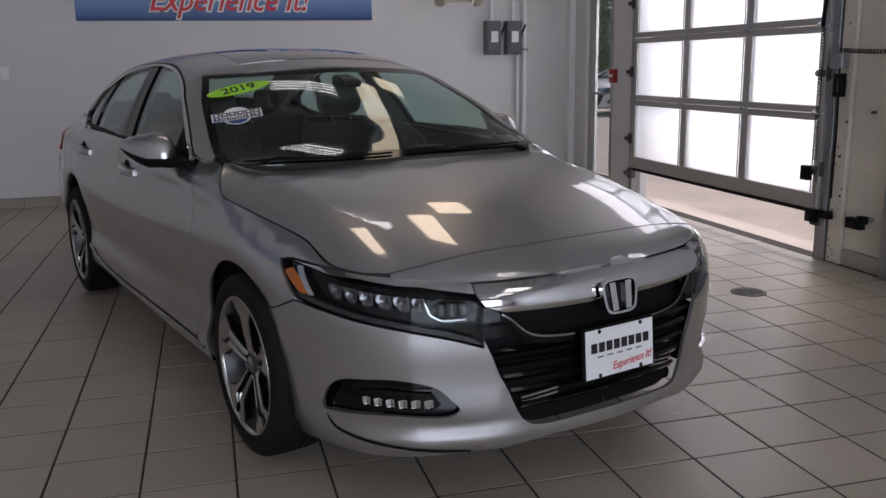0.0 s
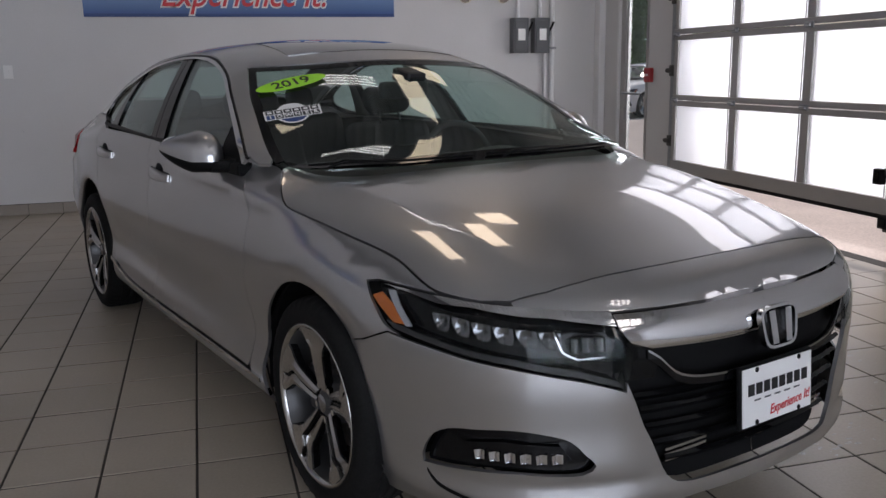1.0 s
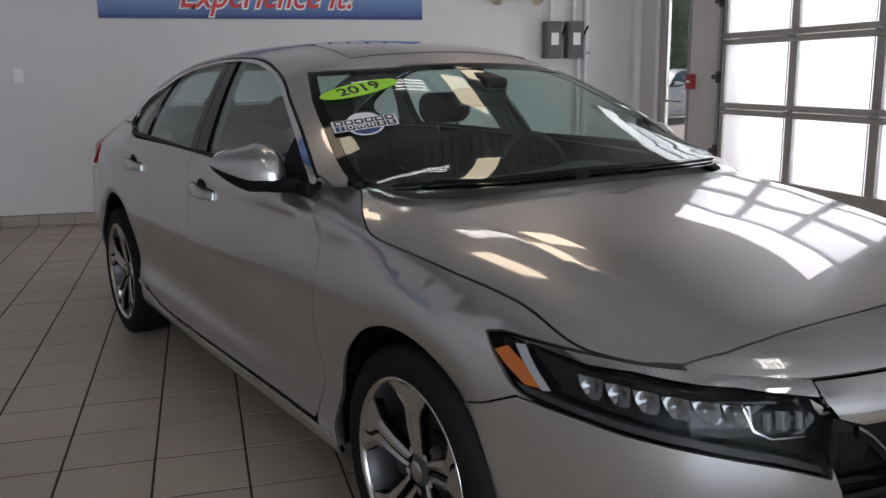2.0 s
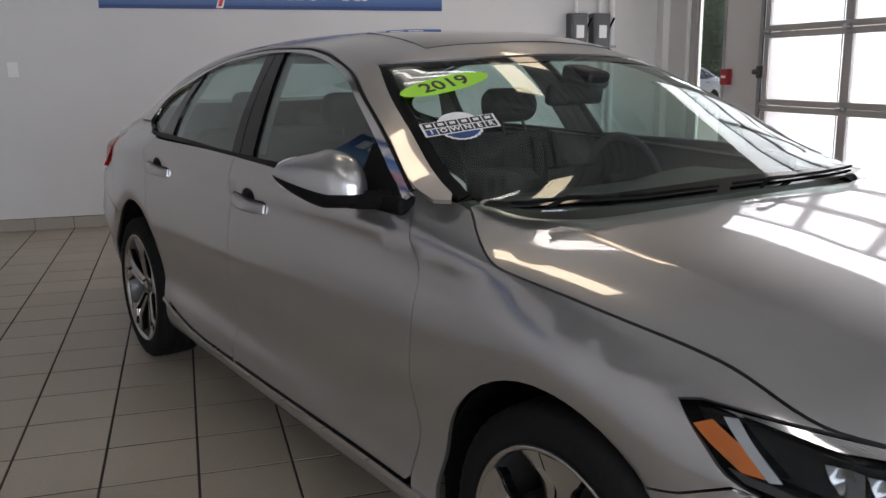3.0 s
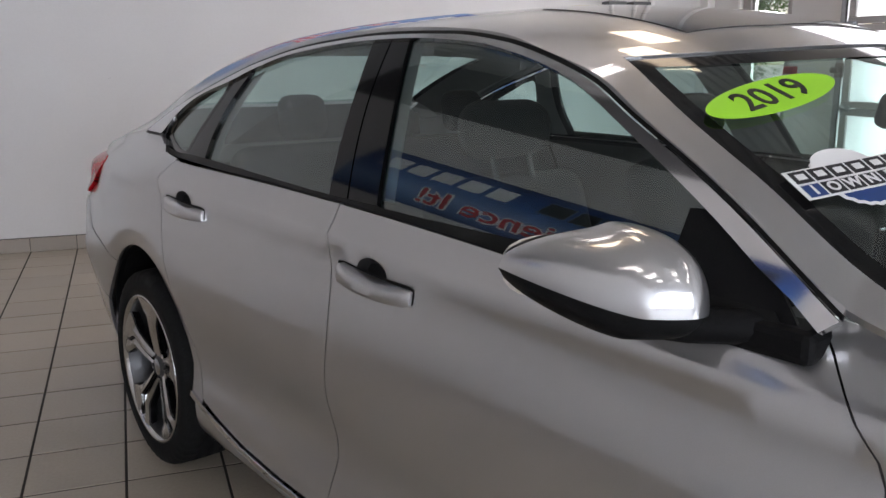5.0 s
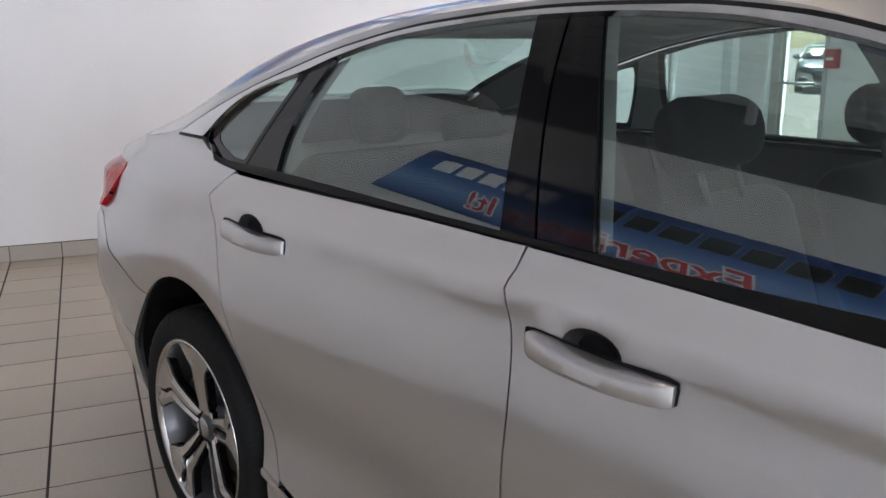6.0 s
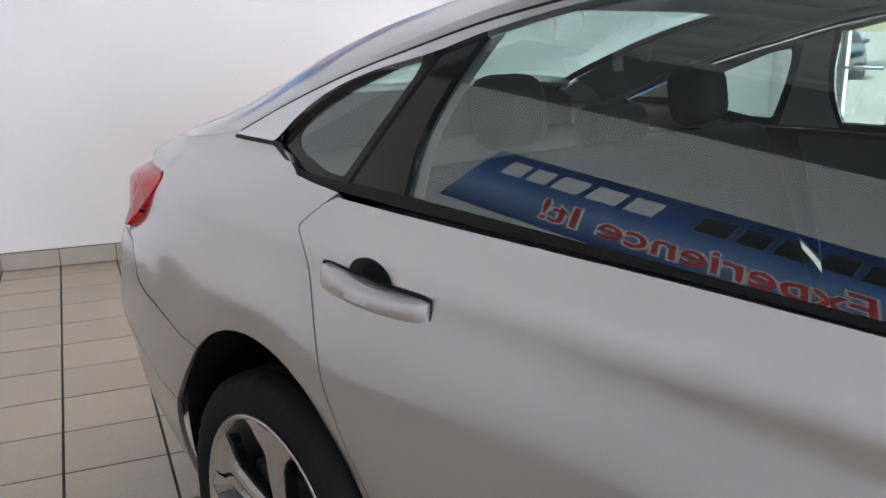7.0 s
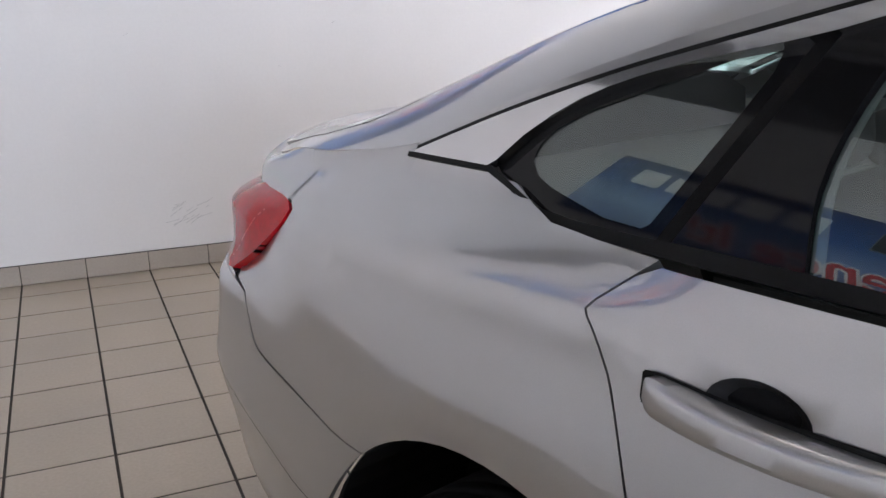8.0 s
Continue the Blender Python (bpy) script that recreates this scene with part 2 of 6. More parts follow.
def text_mesh(words, size, mat, depth=0.001, shear=0.0, heavy=0.0):
    """A mesh of words in the built-in font, in the plane of x and y, centred."""
    cu = bpy.data.curves.new("words", "FONT")
    cu.body, cu.size, cu.extrude, cu.shear, cu.offset = words, size, depth, shear, heavy
    cu.align_x, cu.align_y, cu.resolution_u = "CENTER", "CENTER", 3
    ob = bpy.data.objects.new("words", cu)
    scene.collection.objects.link(ob)
    me = bpy.data.meshes.new_from_object(ob.evaluated_get(bpy.context.evaluated_depsgraph_get()))
    bpy.data.objects.remove(ob)
    bpy.data.curves.remove(cu)
    me.materials.clear()
    me.materials.append(mat)
    return me


def inside(poly, q):
    """Which points q lie in the polygon."""
    x, y = q[:, 0], q[:, 1]
    hit = np.zeros(len(q), bool)
    a, b = poly, np.roll(poly, -1, 0)
    for (x0, y0), (x1, y1) in zip(a, b):
        if y0 != y1:
            hit ^= ((y0 > y) != (y1 > y)) & (x < (x1 - x0) * (y - y0) / (y1 - y0) + x0)
    return hit


def even(poly, step):
    """The polygon's edges cut to even pieces."""
    out = []
    for a, b in zip(poly, np.roll(poly, -1, 0)):
        d = np.linalg.norm(b - a)
        if d < 1e-6:
            continue
        n = max(1, int(round(d / step)))
        out += [a + (b - a) * k / n for k in range(n)]
    out = np.array(out)
    keep = np.linalg.norm(out - np.roll(out, 1, 0), axis=1) > step * 0.15
    return out[keep]


def even_line(p, step):
    """A polyline cut to even pieces."""
    d = np.concatenate([[0], np.cumsum(np.linalg.norm(np.diff(p, axis=0), axis=1))])
    q = np.linspace(0, d[-1], max(2, int(d[-1] / step)))
    return np.stack([np.interp(q, d, p[:, 0]), np.interp(q, d, p[:, 1])], 1)


def sheet(name, outline, surface, mat, step=0.03, depth=0.012, flip=1, mirror=False, creases=()):
    """A panel of bodywork: the outline (u, v) filled and laid on surface(u, v) -> xyz, with its rim turned inwards. flip: which side faces out."""
    from_edge = even(np.asarray(outline, float), step)
    lo, hi = from_edge.min(0), from_edge.max(0)
    gu, gv = np.meshgrid(np.arange(lo[0] + step * 0.5, hi[0], step), np.arange(lo[1] + step * 0.5, hi[1], step))
    gv = gv + 0.0
    q = np.stack([gu.ravel(), gv.ravel()], 1)
    q = q[inside(from_edge, q)] if len(q) else q
    if len(q):
        near = np.min(np.linalg.norm(q[:, None] - from_edge[None], axis=2), axis=1)
        q = q[near > step * 0.45]
    for c in creases:
        c = even_line(np.asarray(c, float), step * 0.6)
        t = np.gradient(c, axis=0)
        t = np.stack([-t[:, 1], t[:, 0]], 1) / np.maximum(np.linalg.norm(t, axis=1), 1e-9)[:, None] * 0.0045
        c = np.vstack([c - t, c + t])
        c = c[inside(from_edge, c)]
        if len(c) == 0:
            continue
        c = c[np.min(np.linalg.norm(c[:, None] - from_edge[None], axis=2), axis=1) > 0.004]
        if len(q):
            q = q[np.min(np.linalg.norm(q[:, None] - c[None], axis=2), axis=1) > step * 0.5]
        q = np.vstack([q, c])
    n = len(from_edge)
    pts = np.vstack([from_edge, q])
    edges = [(i, (i + 1) % n) for i in range(n)]
    v2, _, f2, _, _, _ = delaunay_2d_cdt([Vector(p) for p in pts.tolist()], edges, [], 0, 1e-6)
    v2 = np.array([tuple(v) for v in v2])
    f2 = np.array([tuple(f) for f in f2 if len(f) == 3])
    f2 = f2[inside(from_edge, v2[f2].mean(1))]
    p = surface(v2[:, 0], v2[:, 1])
    h = 0.0025
    du = surface(v2[:, 0] + h, v2[:, 1]) - surface(v2[:, 0] - h, v2[:, 1])
    dv = surface(v2[:, 0], v2[:, 1] + h) - surface(v2[:, 0], v2[:, 1] - h)
    nrm = np.cross(du, dv) * flip
    nrm /= np.maximum(np.linalg.norm(nrm, axis=1), 1e-9)[:, None]
    if mirror:
        p, nrm = p * (-1, 1, 1), nrm * (-1, 1, 1)
    tri = np.cross(p[f2[:, 1]] - p[f2[:, 0]], p[f2[:, 2]] - p[f2[:, 0]])
    bad = (tri * nrm[f2[:, 0]]).sum(1) < 0
    f2[bad] = f2[bad][:, ::-1]
    count = {}
    for f in f2:
        for a, b in ((f[0], f[1]), (f[1], f[2]), (f[2], f[0])):
            count[(a, b)] = 1
    rim = [(a, b) for a, b in count if (b, a) not in count]
    verts, faces = list(p), [tuple(f) for f in f2]
    loops = [nrm[i] for f in f2 for i in f]
    if depth:
        base = len(verts)
        index = {}
        for a, b in rim:
            for i in (a, b):
                if i not in index:
                    index[i] = base + len(index) * 2
                    verts += [p[i], p[i] - nrm[i] * depth]
        for a, b in rim:
            ia, ib = index[a], index[b]
            side_n = np.cross(p[b] - p[a], nrm[a])
            side_n /= max(np.linalg.norm(side_n), 1e-9)
            faces.append((ia, ia + 1, ib + 1, ib))
            loops += [side_n] * 4
    me = mesh_of(name, verts, faces, mat, True)
    me.normals_split_custom_set([tuple(map(float, v)) for v in loops])
    return me

# ---- the place: a tiled service bay ----
X0, X1, Y0, Y1, H = -4.0, 3.2, Y_FRONT, 6.2, 5.4
BAY = (1.70, 4.50, 3.1)       # the bay door's opening: from, to, height
EXIT = (5.13, 5.69, 2.15)      # the glass door's opening


def wall(name, pieces, label):
    bm = bmesh.new()
    for p in pieces:
        box(bm, *p)
    return tagged(part(name, bm, None, label, material_of=WALL), "", "wall", "", "structure")


north = wall("wall_north", [(X0 - 0.2, X1 + 0.25, Y1, Y1 + 0.2, -0.1, H)], "smooth white painted wall with faint scuffs")
rng = random.Random(21)
for k in range(16):
    x, z, w = -1.59 + rng.uniform(-0.11, 0.11), 0.30 + rng.uniform(-0.06, 0.06), rng.uniform(0.02, 0.09)
    part("scuff", box_bm(-w / 2, w / 2, -0.0007, 0, -0.0012, 0.0012), north, "faint grey scuff", pose(x, Y1 - 0.0003, z, 0, rng.uniform(-40, -10), 0), material_of=SCUFF)
for k in range(7):
    x, z = rng.uniform(-3.6, 1.5), rng.uniform(0.2, 1.9)
    part("scuff", box_bm(-0.012, 0.012, -0.0007, 0, -0.0008, 0.0008), north, "faint grey scuff", pose(x, Y1 - 0.0003, z, 0, rng.uniform(-60, 60), 0), material_of=SCUFF)
wall("wall_west", [(X0 - 0.2, X0, Y0, Y1, -0.1, 4.05)], "smooth white painted wall with a blue banner")


def upper_wall():
    """An unseen dark band added above the painted side wall, so upper windows reflect dark."""
    w = thing("wall_west_upper", "added dark grey band above the white side wall, darkens reflections", "wall", pose(X0, 0, 4.05), "", "structure")
    part("cladding", box_bm(-0.2, -0.02, Y0, Y1, 0.0, H - 4.05), w, material_of=DARK_BAND)


upper_wall()
wall("wall_south", [(X0 - 0.2, -3.9, Y0 - 0.2, Y0, -0.1, H), (2.5, X1 + 0.25, Y0 - 0.2, Y0, -0.1, H), (-3.9, 2.5, Y0 - 0.2, Y0, 3.2, H), (-3.9, 2.5, Y0 - 0.2, Y0, -0.1, 0.2)], "plain white painted wall round a glazed front")


def front_window():
    w = thing("window_1", "frosted glazed front in an aluminium frame", "window", pose(-0.7, Y0 - 0.1, 0.2), "", "structure")
    for x in (-3.16, -1.896, -0.632, 0.632, 1.896, 3.16):
        part("mullion", box_bm(x - 0.04, x + 0.04, -0.05, 0.05, 0, 3.0), w, material_of=DOOR_FRAME)
    for z in (0.04, 1.0, 2.0, 2.96):
        part("transom", box_bm(-3.12, 3.12, -0.036, 0.036, z - 0.035, z + 0.035), w, material_of=DOOR_FRAME)
    for k in range(5):
        pane = part("pane", box_bm(-3.12 + k * 1.264, -1.936 + k * 1.264, -0.004, 0.004, 0.02, 2.98), w, material_of=DAYLIT)
        pane.visible_shadow = False


front_window()
wall("wall_east", [(X1, X1 + 0.09, Y0, BAY[0], -0.1, H), (X1, X1 + 0.09, BAY[1], EXIT[0], -0.1, H), (X1, X1 + 0.09, EXIT[1], Y1, -0.1, H),
                   (X1, X1 + 0.09, BAY[0], BAY[1], BAY[2], H), (X1, X1 + 0.09, EXIT[0], EXIT[1], EXIT[2], H)], "white painted wall round the bay door and glass door")


def roof_deck():
    """Trapezoid ribs that run from the street side to the back wall."""
    verts, faces, x, up = [], [], X0 - 0.2, True
    pitch = 0.19
    prof = []
    while x < X1 + 0.25:
        prof += [(x, 0), (x + 0.08, 0), (x + 0.095, 0.075), (x + 0.175, 0.075)]
        x += pitch
    for y in (Y0 - 0.2, Y1 + 0.2):
        verts += [(px, y, H + pz) for px, pz in prof]
    n = len(prof)
    faces = [(i, i + n, i + n + 1, i + 1) for i in range(n - 1)]
    verts += [(X0 - 0.2, Y0 - 0.2, H + 0.14), (X1 + 0.3, Y0 - 0.2, H + 0.14), (X1 + 0.3, Y1 + 0.2, H + 0.14), (X0 - 0.2, Y1 + 0.2, H + 0.14)]
    faces.append((2 * n, 2 * n + 1, 2 * n + 2, 2 * n + 3))
    ob = part("ceiling", mesh_of("ceiling", verts, faces, DECK), None, "ribbed grey steel roof deck over the bay")
    return tagged(ob, "", "ceiling", "", "structure")


roof_deck()


def joist(y):
    """An open-web steel joist across the bay."""
    bm = bmesh.new()
    for z in (H - 0.42, H - 0.06):
        box(bm, X0, X1, y - 0.03, y + 0.03, z - 0.025, z + 0.025)
    x, k = X0, 0
    while x < X1 - 0.45:
        rod(bm, (x, y, H - 0.42 if k % 2 else H - 0.06), (x + 0.45, y, H - 0.06 if k % 2 else H - 0.42), 0.012, 6)
        x, k = x + 0.45, k + 1
    return tagged(part("roof_joist", bm, None, "grey painted open-web steel roof joist", material_of=DECK), "", "joist", "roof joists", "structure")


for y in (-6.2, -4.4, -2.6, -0.8, 1.0, 2.8, 4.6):
    joist(y)

# lamps under the deck, most of them added as fill
def tube_lamp(x, y, along=True):
    lamp = thing("ceiling_light", "white metal ceiling light with four bare tubes, out of view", "ceiling light", pose(x, y, H - 0.62, 0, 0, 0 if along else 90), "ceiling lights")
    part("housing", box_bm(-0.3, 0.3, -0.62, 0.62, 0.03, 0.09, 0.01), lamp, material_of=WALL_TRIM)
    for dx in (-0.21, -0.07, 0.07, 0.21):
        part("tube", rod(bmesh.new(), (dx, -0.59, 0.0), (dx, 0.59, 0.0), 0.016, 10), lamp, material_of=LAMP, smooth=True)
    for sy in (-0.5, 0.5):
        part("hanger", rod(bmesh.new(), (0, sy, 0.09), (0, sy, 0.62), 0.006, 6), lamp, material_of=STEEL)
    return lamp


# eight unseen lights added to brighten the car and side wall, clear of reflections
for x, y in ((-3.0, -5.6), (-0.6, -5.6), (1.8, -5.6), (-3.0, -3.6), (-0.6, -3.6), (1.8, -3.6), (-3.0, -1.6), (1.8, -1.6)):
    tube_lamp(x, y)
tube_lamp(0.1, 3.65, False)


def panel_lamp(x, y, sx, sy, turn=0):
    lamp = thing("panel_light", "cream glowing panel light under the roof deck", "ceiling light", pose(x, y, H - 0.5, 0, 0, turn), "panel lights")
    part("frame", box_bm(-sx / 2 - 0.03, sx / 2 + 0.03, -sy / 2 - 0.03, sy / 2 + 0.03, 0.0, 0.06, 0.008), lamp, material_of=WALL_TRIM)
    part("diffuser", box_bm(-sx / 2, sx / 2, -sy / 2, sy / 2, -0.012, -0.003), lamp, material_of=WARM_PANEL)
    for dy in (-sy / 3, sy / 3):
        part("hanger", rod(bmesh.new(), (0, dy, 0.06), (0, dy, 0.5), 0.006, 6), lamp, material_of=STEEL)


panel_lamp(1.36, 3.88, 0.40, 1.28), panel_lamp(1.95, 5.1, 0.5, 0.9), panel_lamp(-1.0, 2.1, 0.4, 0.9)

# the bay door: glazed aluminium sections, drawn up by a foot
XD = 3.09


def bay_door():
    d = thing("door_1", "sectional aluminium bay door with frosted panes, raised a little", "garage door", pose(XD, 0, 0.30), "", "structure")
    ys, rows = (1.715, 2.60, 3.485, 4.42), (0.04, 0.695, 1.275, 1.855, 2.435)
    rail = lambda *p: box_bm(*p, bevel=0.004, seg=1)
    for i, z in enumerate(rows[:-1]):
        lo, hi = z + (0.112 if i == 0 else 0.05), rows[i + 1] - 0.05
        part("rail", rail(-0.025, 0.025, ys[0], ys[3], z + 0.003, lo), d, material_of=DOOR_FRAME)
        part("rail", rail(-0.025, 0.025, ys[0], ys[3], hi, rows[i + 1] - 0.003), d, material_of=DOOR_FRAME)
        for k, y in enumerate(ys):
            a, b = (y, y + 0.06) if k == 0 else ((y - 0.06, y) if k == 3 else (y - 0.045, y + 0.045))
            part("stile", rail(-0.022, 0.022, a, b, lo, hi), d, material_of=DOOR_FRAME)
            part("bead", rail(-0.032, -0.022, (b if k < 3 else a - 0.012), (b + 0.012 if k < 3 else a), lo, hi), d, material_of=DOOR_FRAME)
        for k in range(3):
            a, b = ys[k] + (0.06 if k == 0 else 0.045), ys[k + 1] - (0.06 if k == 2 else 0.045)
            pane = part("pane", box_bm(-0.004, 0.004, a, b, lo, hi), d, material_of=FROST)
            pane.visible_shadow = False
        if i:
            for y in ys:
                bm = bmesh.new()
                yy = min(max(y, ys[0] + 0.05), ys[3] - 0.05)
                box(bm, -0.040, -0.026, yy - 0.045, yy + 0.045, z - 0.022, z + 0.022, 0.004)
                rod(bm, (-0.046, yy - 0.03, z), (-0.046, yy + 0.03, z), 0.010, 10)
                part("hinge", bm, d, material_of=STEEL, smooth=True)
    part("seal", box_bm(-0.02, 0.02, ys[0], ys[3], 0.012, 0.042, 0.008), d, material_of=PLASTIC)
    return d


bay_door()


def track(y, way):
    t = thing("door_track", "galvanised steel door track with rollers and bracket", "door track", pose(3.13, y, 0), "door tracks", "structure")
    bm = bmesh.new()
    box(bm, -0.035, 0.04, -0.006, 0.006, 0.0, 3.4), box(bm, -0.035, -0.029, -0.006 if way > 0 else -0.05, 0.05 if way > 0 else 0.006, 0.0, 3.4)
    box(bm, 0.034, 0.068, -0.006 if way > 0 else -0.09, 0.09 if way > 0 else 0.006, 0.0, 3.4)
    part("angle", bm, t, material_of=STEEL)
    for z in (0.28, 0.62, 1.26, 1.9):
        bm = bmesh.new()
        box(bm, -0.06, 0.0, -0.04, 0.04, z - 0.05, z + 0.05, 0.006)
        rod(bm, (-0.07, -0.02, z), (-0.07, 0.05, z), 0.022, 12)
        part("roller_bracket", bm, t, material_of=IRON, smooth=True)
    return t


track(1.74, -1), track(4.47, 1)


def jamb():
    """The white boxed post beside the bay door, with its gear."""
    j = thing("door_post", "white boxed steel post beside the bay door, chipped", "post", pose(0, 0, 0), "", "structure")
    part("casing", box_bm(3.10, 3.199, 1.50, 1.625, 0.0, H - 0.02, 0.006), j, material_of=POST_PAINT)
    part("face_board", box_bm(3.125, 3.199, 1.12, 1.496, 0.11, H - 0.02, 0.006), j, material_of=POST_PAINT)
    part("plinth", box_bm(3.115, 3.199, 1.12, 1.496, 0.0, 0.108, 0.004), j, "beige tile at the foot of the post", material_of=SKIRT)
    part("side_strip", box_bm(3.06, 3.199, 1.00, 1.10, 0.0, H - 0.02, 0.004), j, material_of=STEEL)
    part("channel", box_bm(3.09, 3.199, 1.64, 1.70, 0.0, 3.4, 0.004), j, material_of=STEEL)
    for y, z in ((1.52, 0.95), (1.56, 0.72), (1.30, 1.02), (1.53, 0.46)):
        part("bolt", rod(bmesh.new(), (3.094, y, z), (3.13, y, z), 0.009, 8), j, material_of=IRON)
    rng = random.Random(9)
    for k in range(14):
        y, z, w = rng.uniform(1.51, 1.615), rng.uniform(0.02, 1.7), rng.uniform(0.004, 0.012)
        part("chip", box_bm(3.0985, 3.1005, y - w / 2, y + w / 2, z - w, z + w), j, "bare patch of chipped paint", material_of=IRON)
    return j


jamb()


def sensor(y, z, sy=0.05, sz=0.05, x=3.08):
    s = thing("door_sensor", "black plastic door sensor on a bracket", "sensor", pose(x, y, z), "door sensors")
    part("body", box_bm(-0.05, 0.0, -sy, sy, -sz / 2, sz / 2, 0.006), s, material_of=PLASTIC)
    part("bracket", box_bm(-0.002, 0.10, -0.02, 0.02, -0.012, 0.012), s, material_of=STEEL)
    part("cap", box_bm(-0.058, -0.048, -sy * 0.6, sy * 0.6, -sz * 0.3, sz * 0.3, 0.003), s, material_of=GLOSS_BLACK)
    return s


sensor(1.80, 0.59, 0.035, 0.10, 3.06), sensor(1.74, 0.30, 0.045, 0.085), sensor(1.60, 0.325, 0.045, 0.05), sensor(1.32, 0.315, 0.065, 0.07), sensor(1.26, 0.345, 0.03, 0.05), sensor(1.565, 1.185, 0.035, 0.15)
sw = thing("junction_box", "small grey junction box on the door track", "junction box", pose(3.08, 1.60, 1.34))
part("body", box_bm(-0.04, 0.02, -0.06, 0.06, -0.05, 0.05, 0.005), sw, material_of=STEEL)
part("lead", mesh_of("lead", *tube([(-0.02, -0.02, -0.05), (-0.02, -0.025, -0.12), (-0.015, -0.03, -0.4), (0.0, -0.01, -0.9)], 0.006, 6), PLASTIC, True), sw)


def coil_cord():
    c = thing("coiled_cord", "black coiled cable hanging along the door track", "cable", pose(0, 0, 0))
    n = 520
    pts = [(3.04 + 0.013 * math.cos(k * 0.55), 1.735 + 0.013 * math.sin(k * 0.55), 1.56 - 0.88 * k / n) for k in range(n)]
    part("coil", mesh_of("coil", *tube(pts, 0.0035, 5), PLASTIC, True), c)
    pts = [(3.05 + 0.012 * math.cos(k * 0.55), 1.57 - 0.75 * k / 300, 1.408 + 0.012 * math.sin(k * 0.55) - 0.015 * math.sin(k / 300 * 3.1)) for k in range(300)]
    part("coil", mesh_of("coil", *tube(pts, 0.0035, 5), PLASTIC, True), c)
    pts = [(3.03, 1.735 - 0.10 * u, 1.56 + 0.55 * u ** 0.7) for u in np.linspace(0, 1, 14)]
    part("lead", mesh_of("lead", *tube(pts, 0.014, 8), PLASTIC, True), c)


coil_cord()


def exit_door():
    d = thing("door_2", "narrow aluminium-framed glass door with a push bar", "glass door", pose(3.2, 0, 0), "", "structure")
    a, b, top_z = EXIT[0], EXIT[1], EXIT[2]
    bm = bmesh.new()
    for p in ((-0.012, 0.05, a, a + 0.03, 0, top_z), (-0.012, 0.05, b - 0.09, b, 0, top_z), (-0.012, 0.05, a + 0.03, b - 0.09, top_z - 0.06, top_z), (-0.012, 0.05, a + 0.03, b - 0.09, 0, 0.05)):
        box(bm, *p)
    part("frame", bm, d, material_of=DOOR_FRAME)
    bm = bmesh.new()
    for p in ((0.005, 0.035, a + 0.032, a + 0.05, 0.052, top_z - 0.062), (0.005, 0.035, b - 0.125, b - 0.092, 0.052, top_z - 0.062), (0.005, 0.035, a + 0.05, b - 0.125, 0.052, 0.16)):
        box(bm, *p)
    part("leaf", bm, d, material_of=DOOR_FRAME)
    pane = part("pane", box_bm(0.018, 0.024, a + 0.05, b - 0.125, 0.16, top_z - 0.062), d, material_of=CLEAR)
    pane.visible_shadow = False
    part("push_bar", rod(bmesh.new(), (-0.05, a + 0.07, 1.03), (-0.05, b - 0.1, 1.03), 0.012, 10), d, material_of=STEEL, smooth=True)
    return d


exit_door()
# corner casings of the back wall and the glass door
for n, p in (("corner_casing", (3.12, 3.196, 6.08, 6.196, 0, H - 0.02)), ("door_casing", (3.16, 3.197, 5.70, 5.73, 0, 2.3))):
    tagged(part(n, box_bm(*p, bevel=0.004), None, "white painted corner casing", material_of=WALL_TRIM), "", "casing", "", "structure")
al = thing("fire_alarm", "small red fire alarm pull station on the wall", "fire alarm", pose(3.2, 5.07, 1.216))
part("body", box_bm(-0.05, 0, -0.055, 0.055, -0.07, 0.07, 0.008), al, material_of=RED)
part("lever", box_bm(-0.058, -0.05, -0.03, 0.03, -0.01, 0.012, 0.002), al, material_of=PAPER)


def switch_box(x):
    b = thing("disconnect_box", "grey enamelled electrical disconnect box with a side lever", "electrical box", pose(x, 6.2, 1.64), "disconnect boxes")
    part("body", box_bm(-0.088, 0.088, -0.12, -0.002, -0.183, 0.183, 0.006), b, material_of=BOX_GREY)
    part("cover", box_bm(-0.07, 0.062, -0.13, -0.121, -0.155, 0.16, 0.004), b, material_of=BOX_GREY)
    part("label", box_bm(-0.035, 0.045, -0.133, -0.131, -0.05, 0.07), b, material_of=PAPER)
    bm = bmesh.new()
    box(bm, 0.089, 0.105, -0.09, -0.03, 0.0, 0.05, 0.003)
    rod(bm, (0.1, -0.06, 0.03), (0.135, -0.11, 0.14), 0.011, 8)
    part("lever", bm, b, material_of=PLASTIC, smooth=True)
    return b


switch_box(2.215), switch_box(2.455)


def conduit(x, z0, z1, r=0.02, y=6.165):
    c = thing("conduit", "painted electrical conduit strapped to the wall", "conduit", pose(0, 0, 0), "conduits")
    part("pipe", rod(bmesh.new(), (x, y, z0), (x, y, z1), r, 12), c, material_of=WALL_TRIM, smooth=True)
    for z in np.arange(z0 + 0.3, z1, 1.1):
        part("strap", box_bm(x - r - 0.012, x + r + 0.012, y - r - 0.003, 6.198, z - 0.012, z + 0.012, 0.002), c, material_of=STEEL)


conduit(2.21, 1.83, H - 0.05), conduit(2.46, 1.83, H - 0.05), conduit(2.52, 0.11, 1.455), conduit(2.60, 0.11, H - 0.05, 0.028)


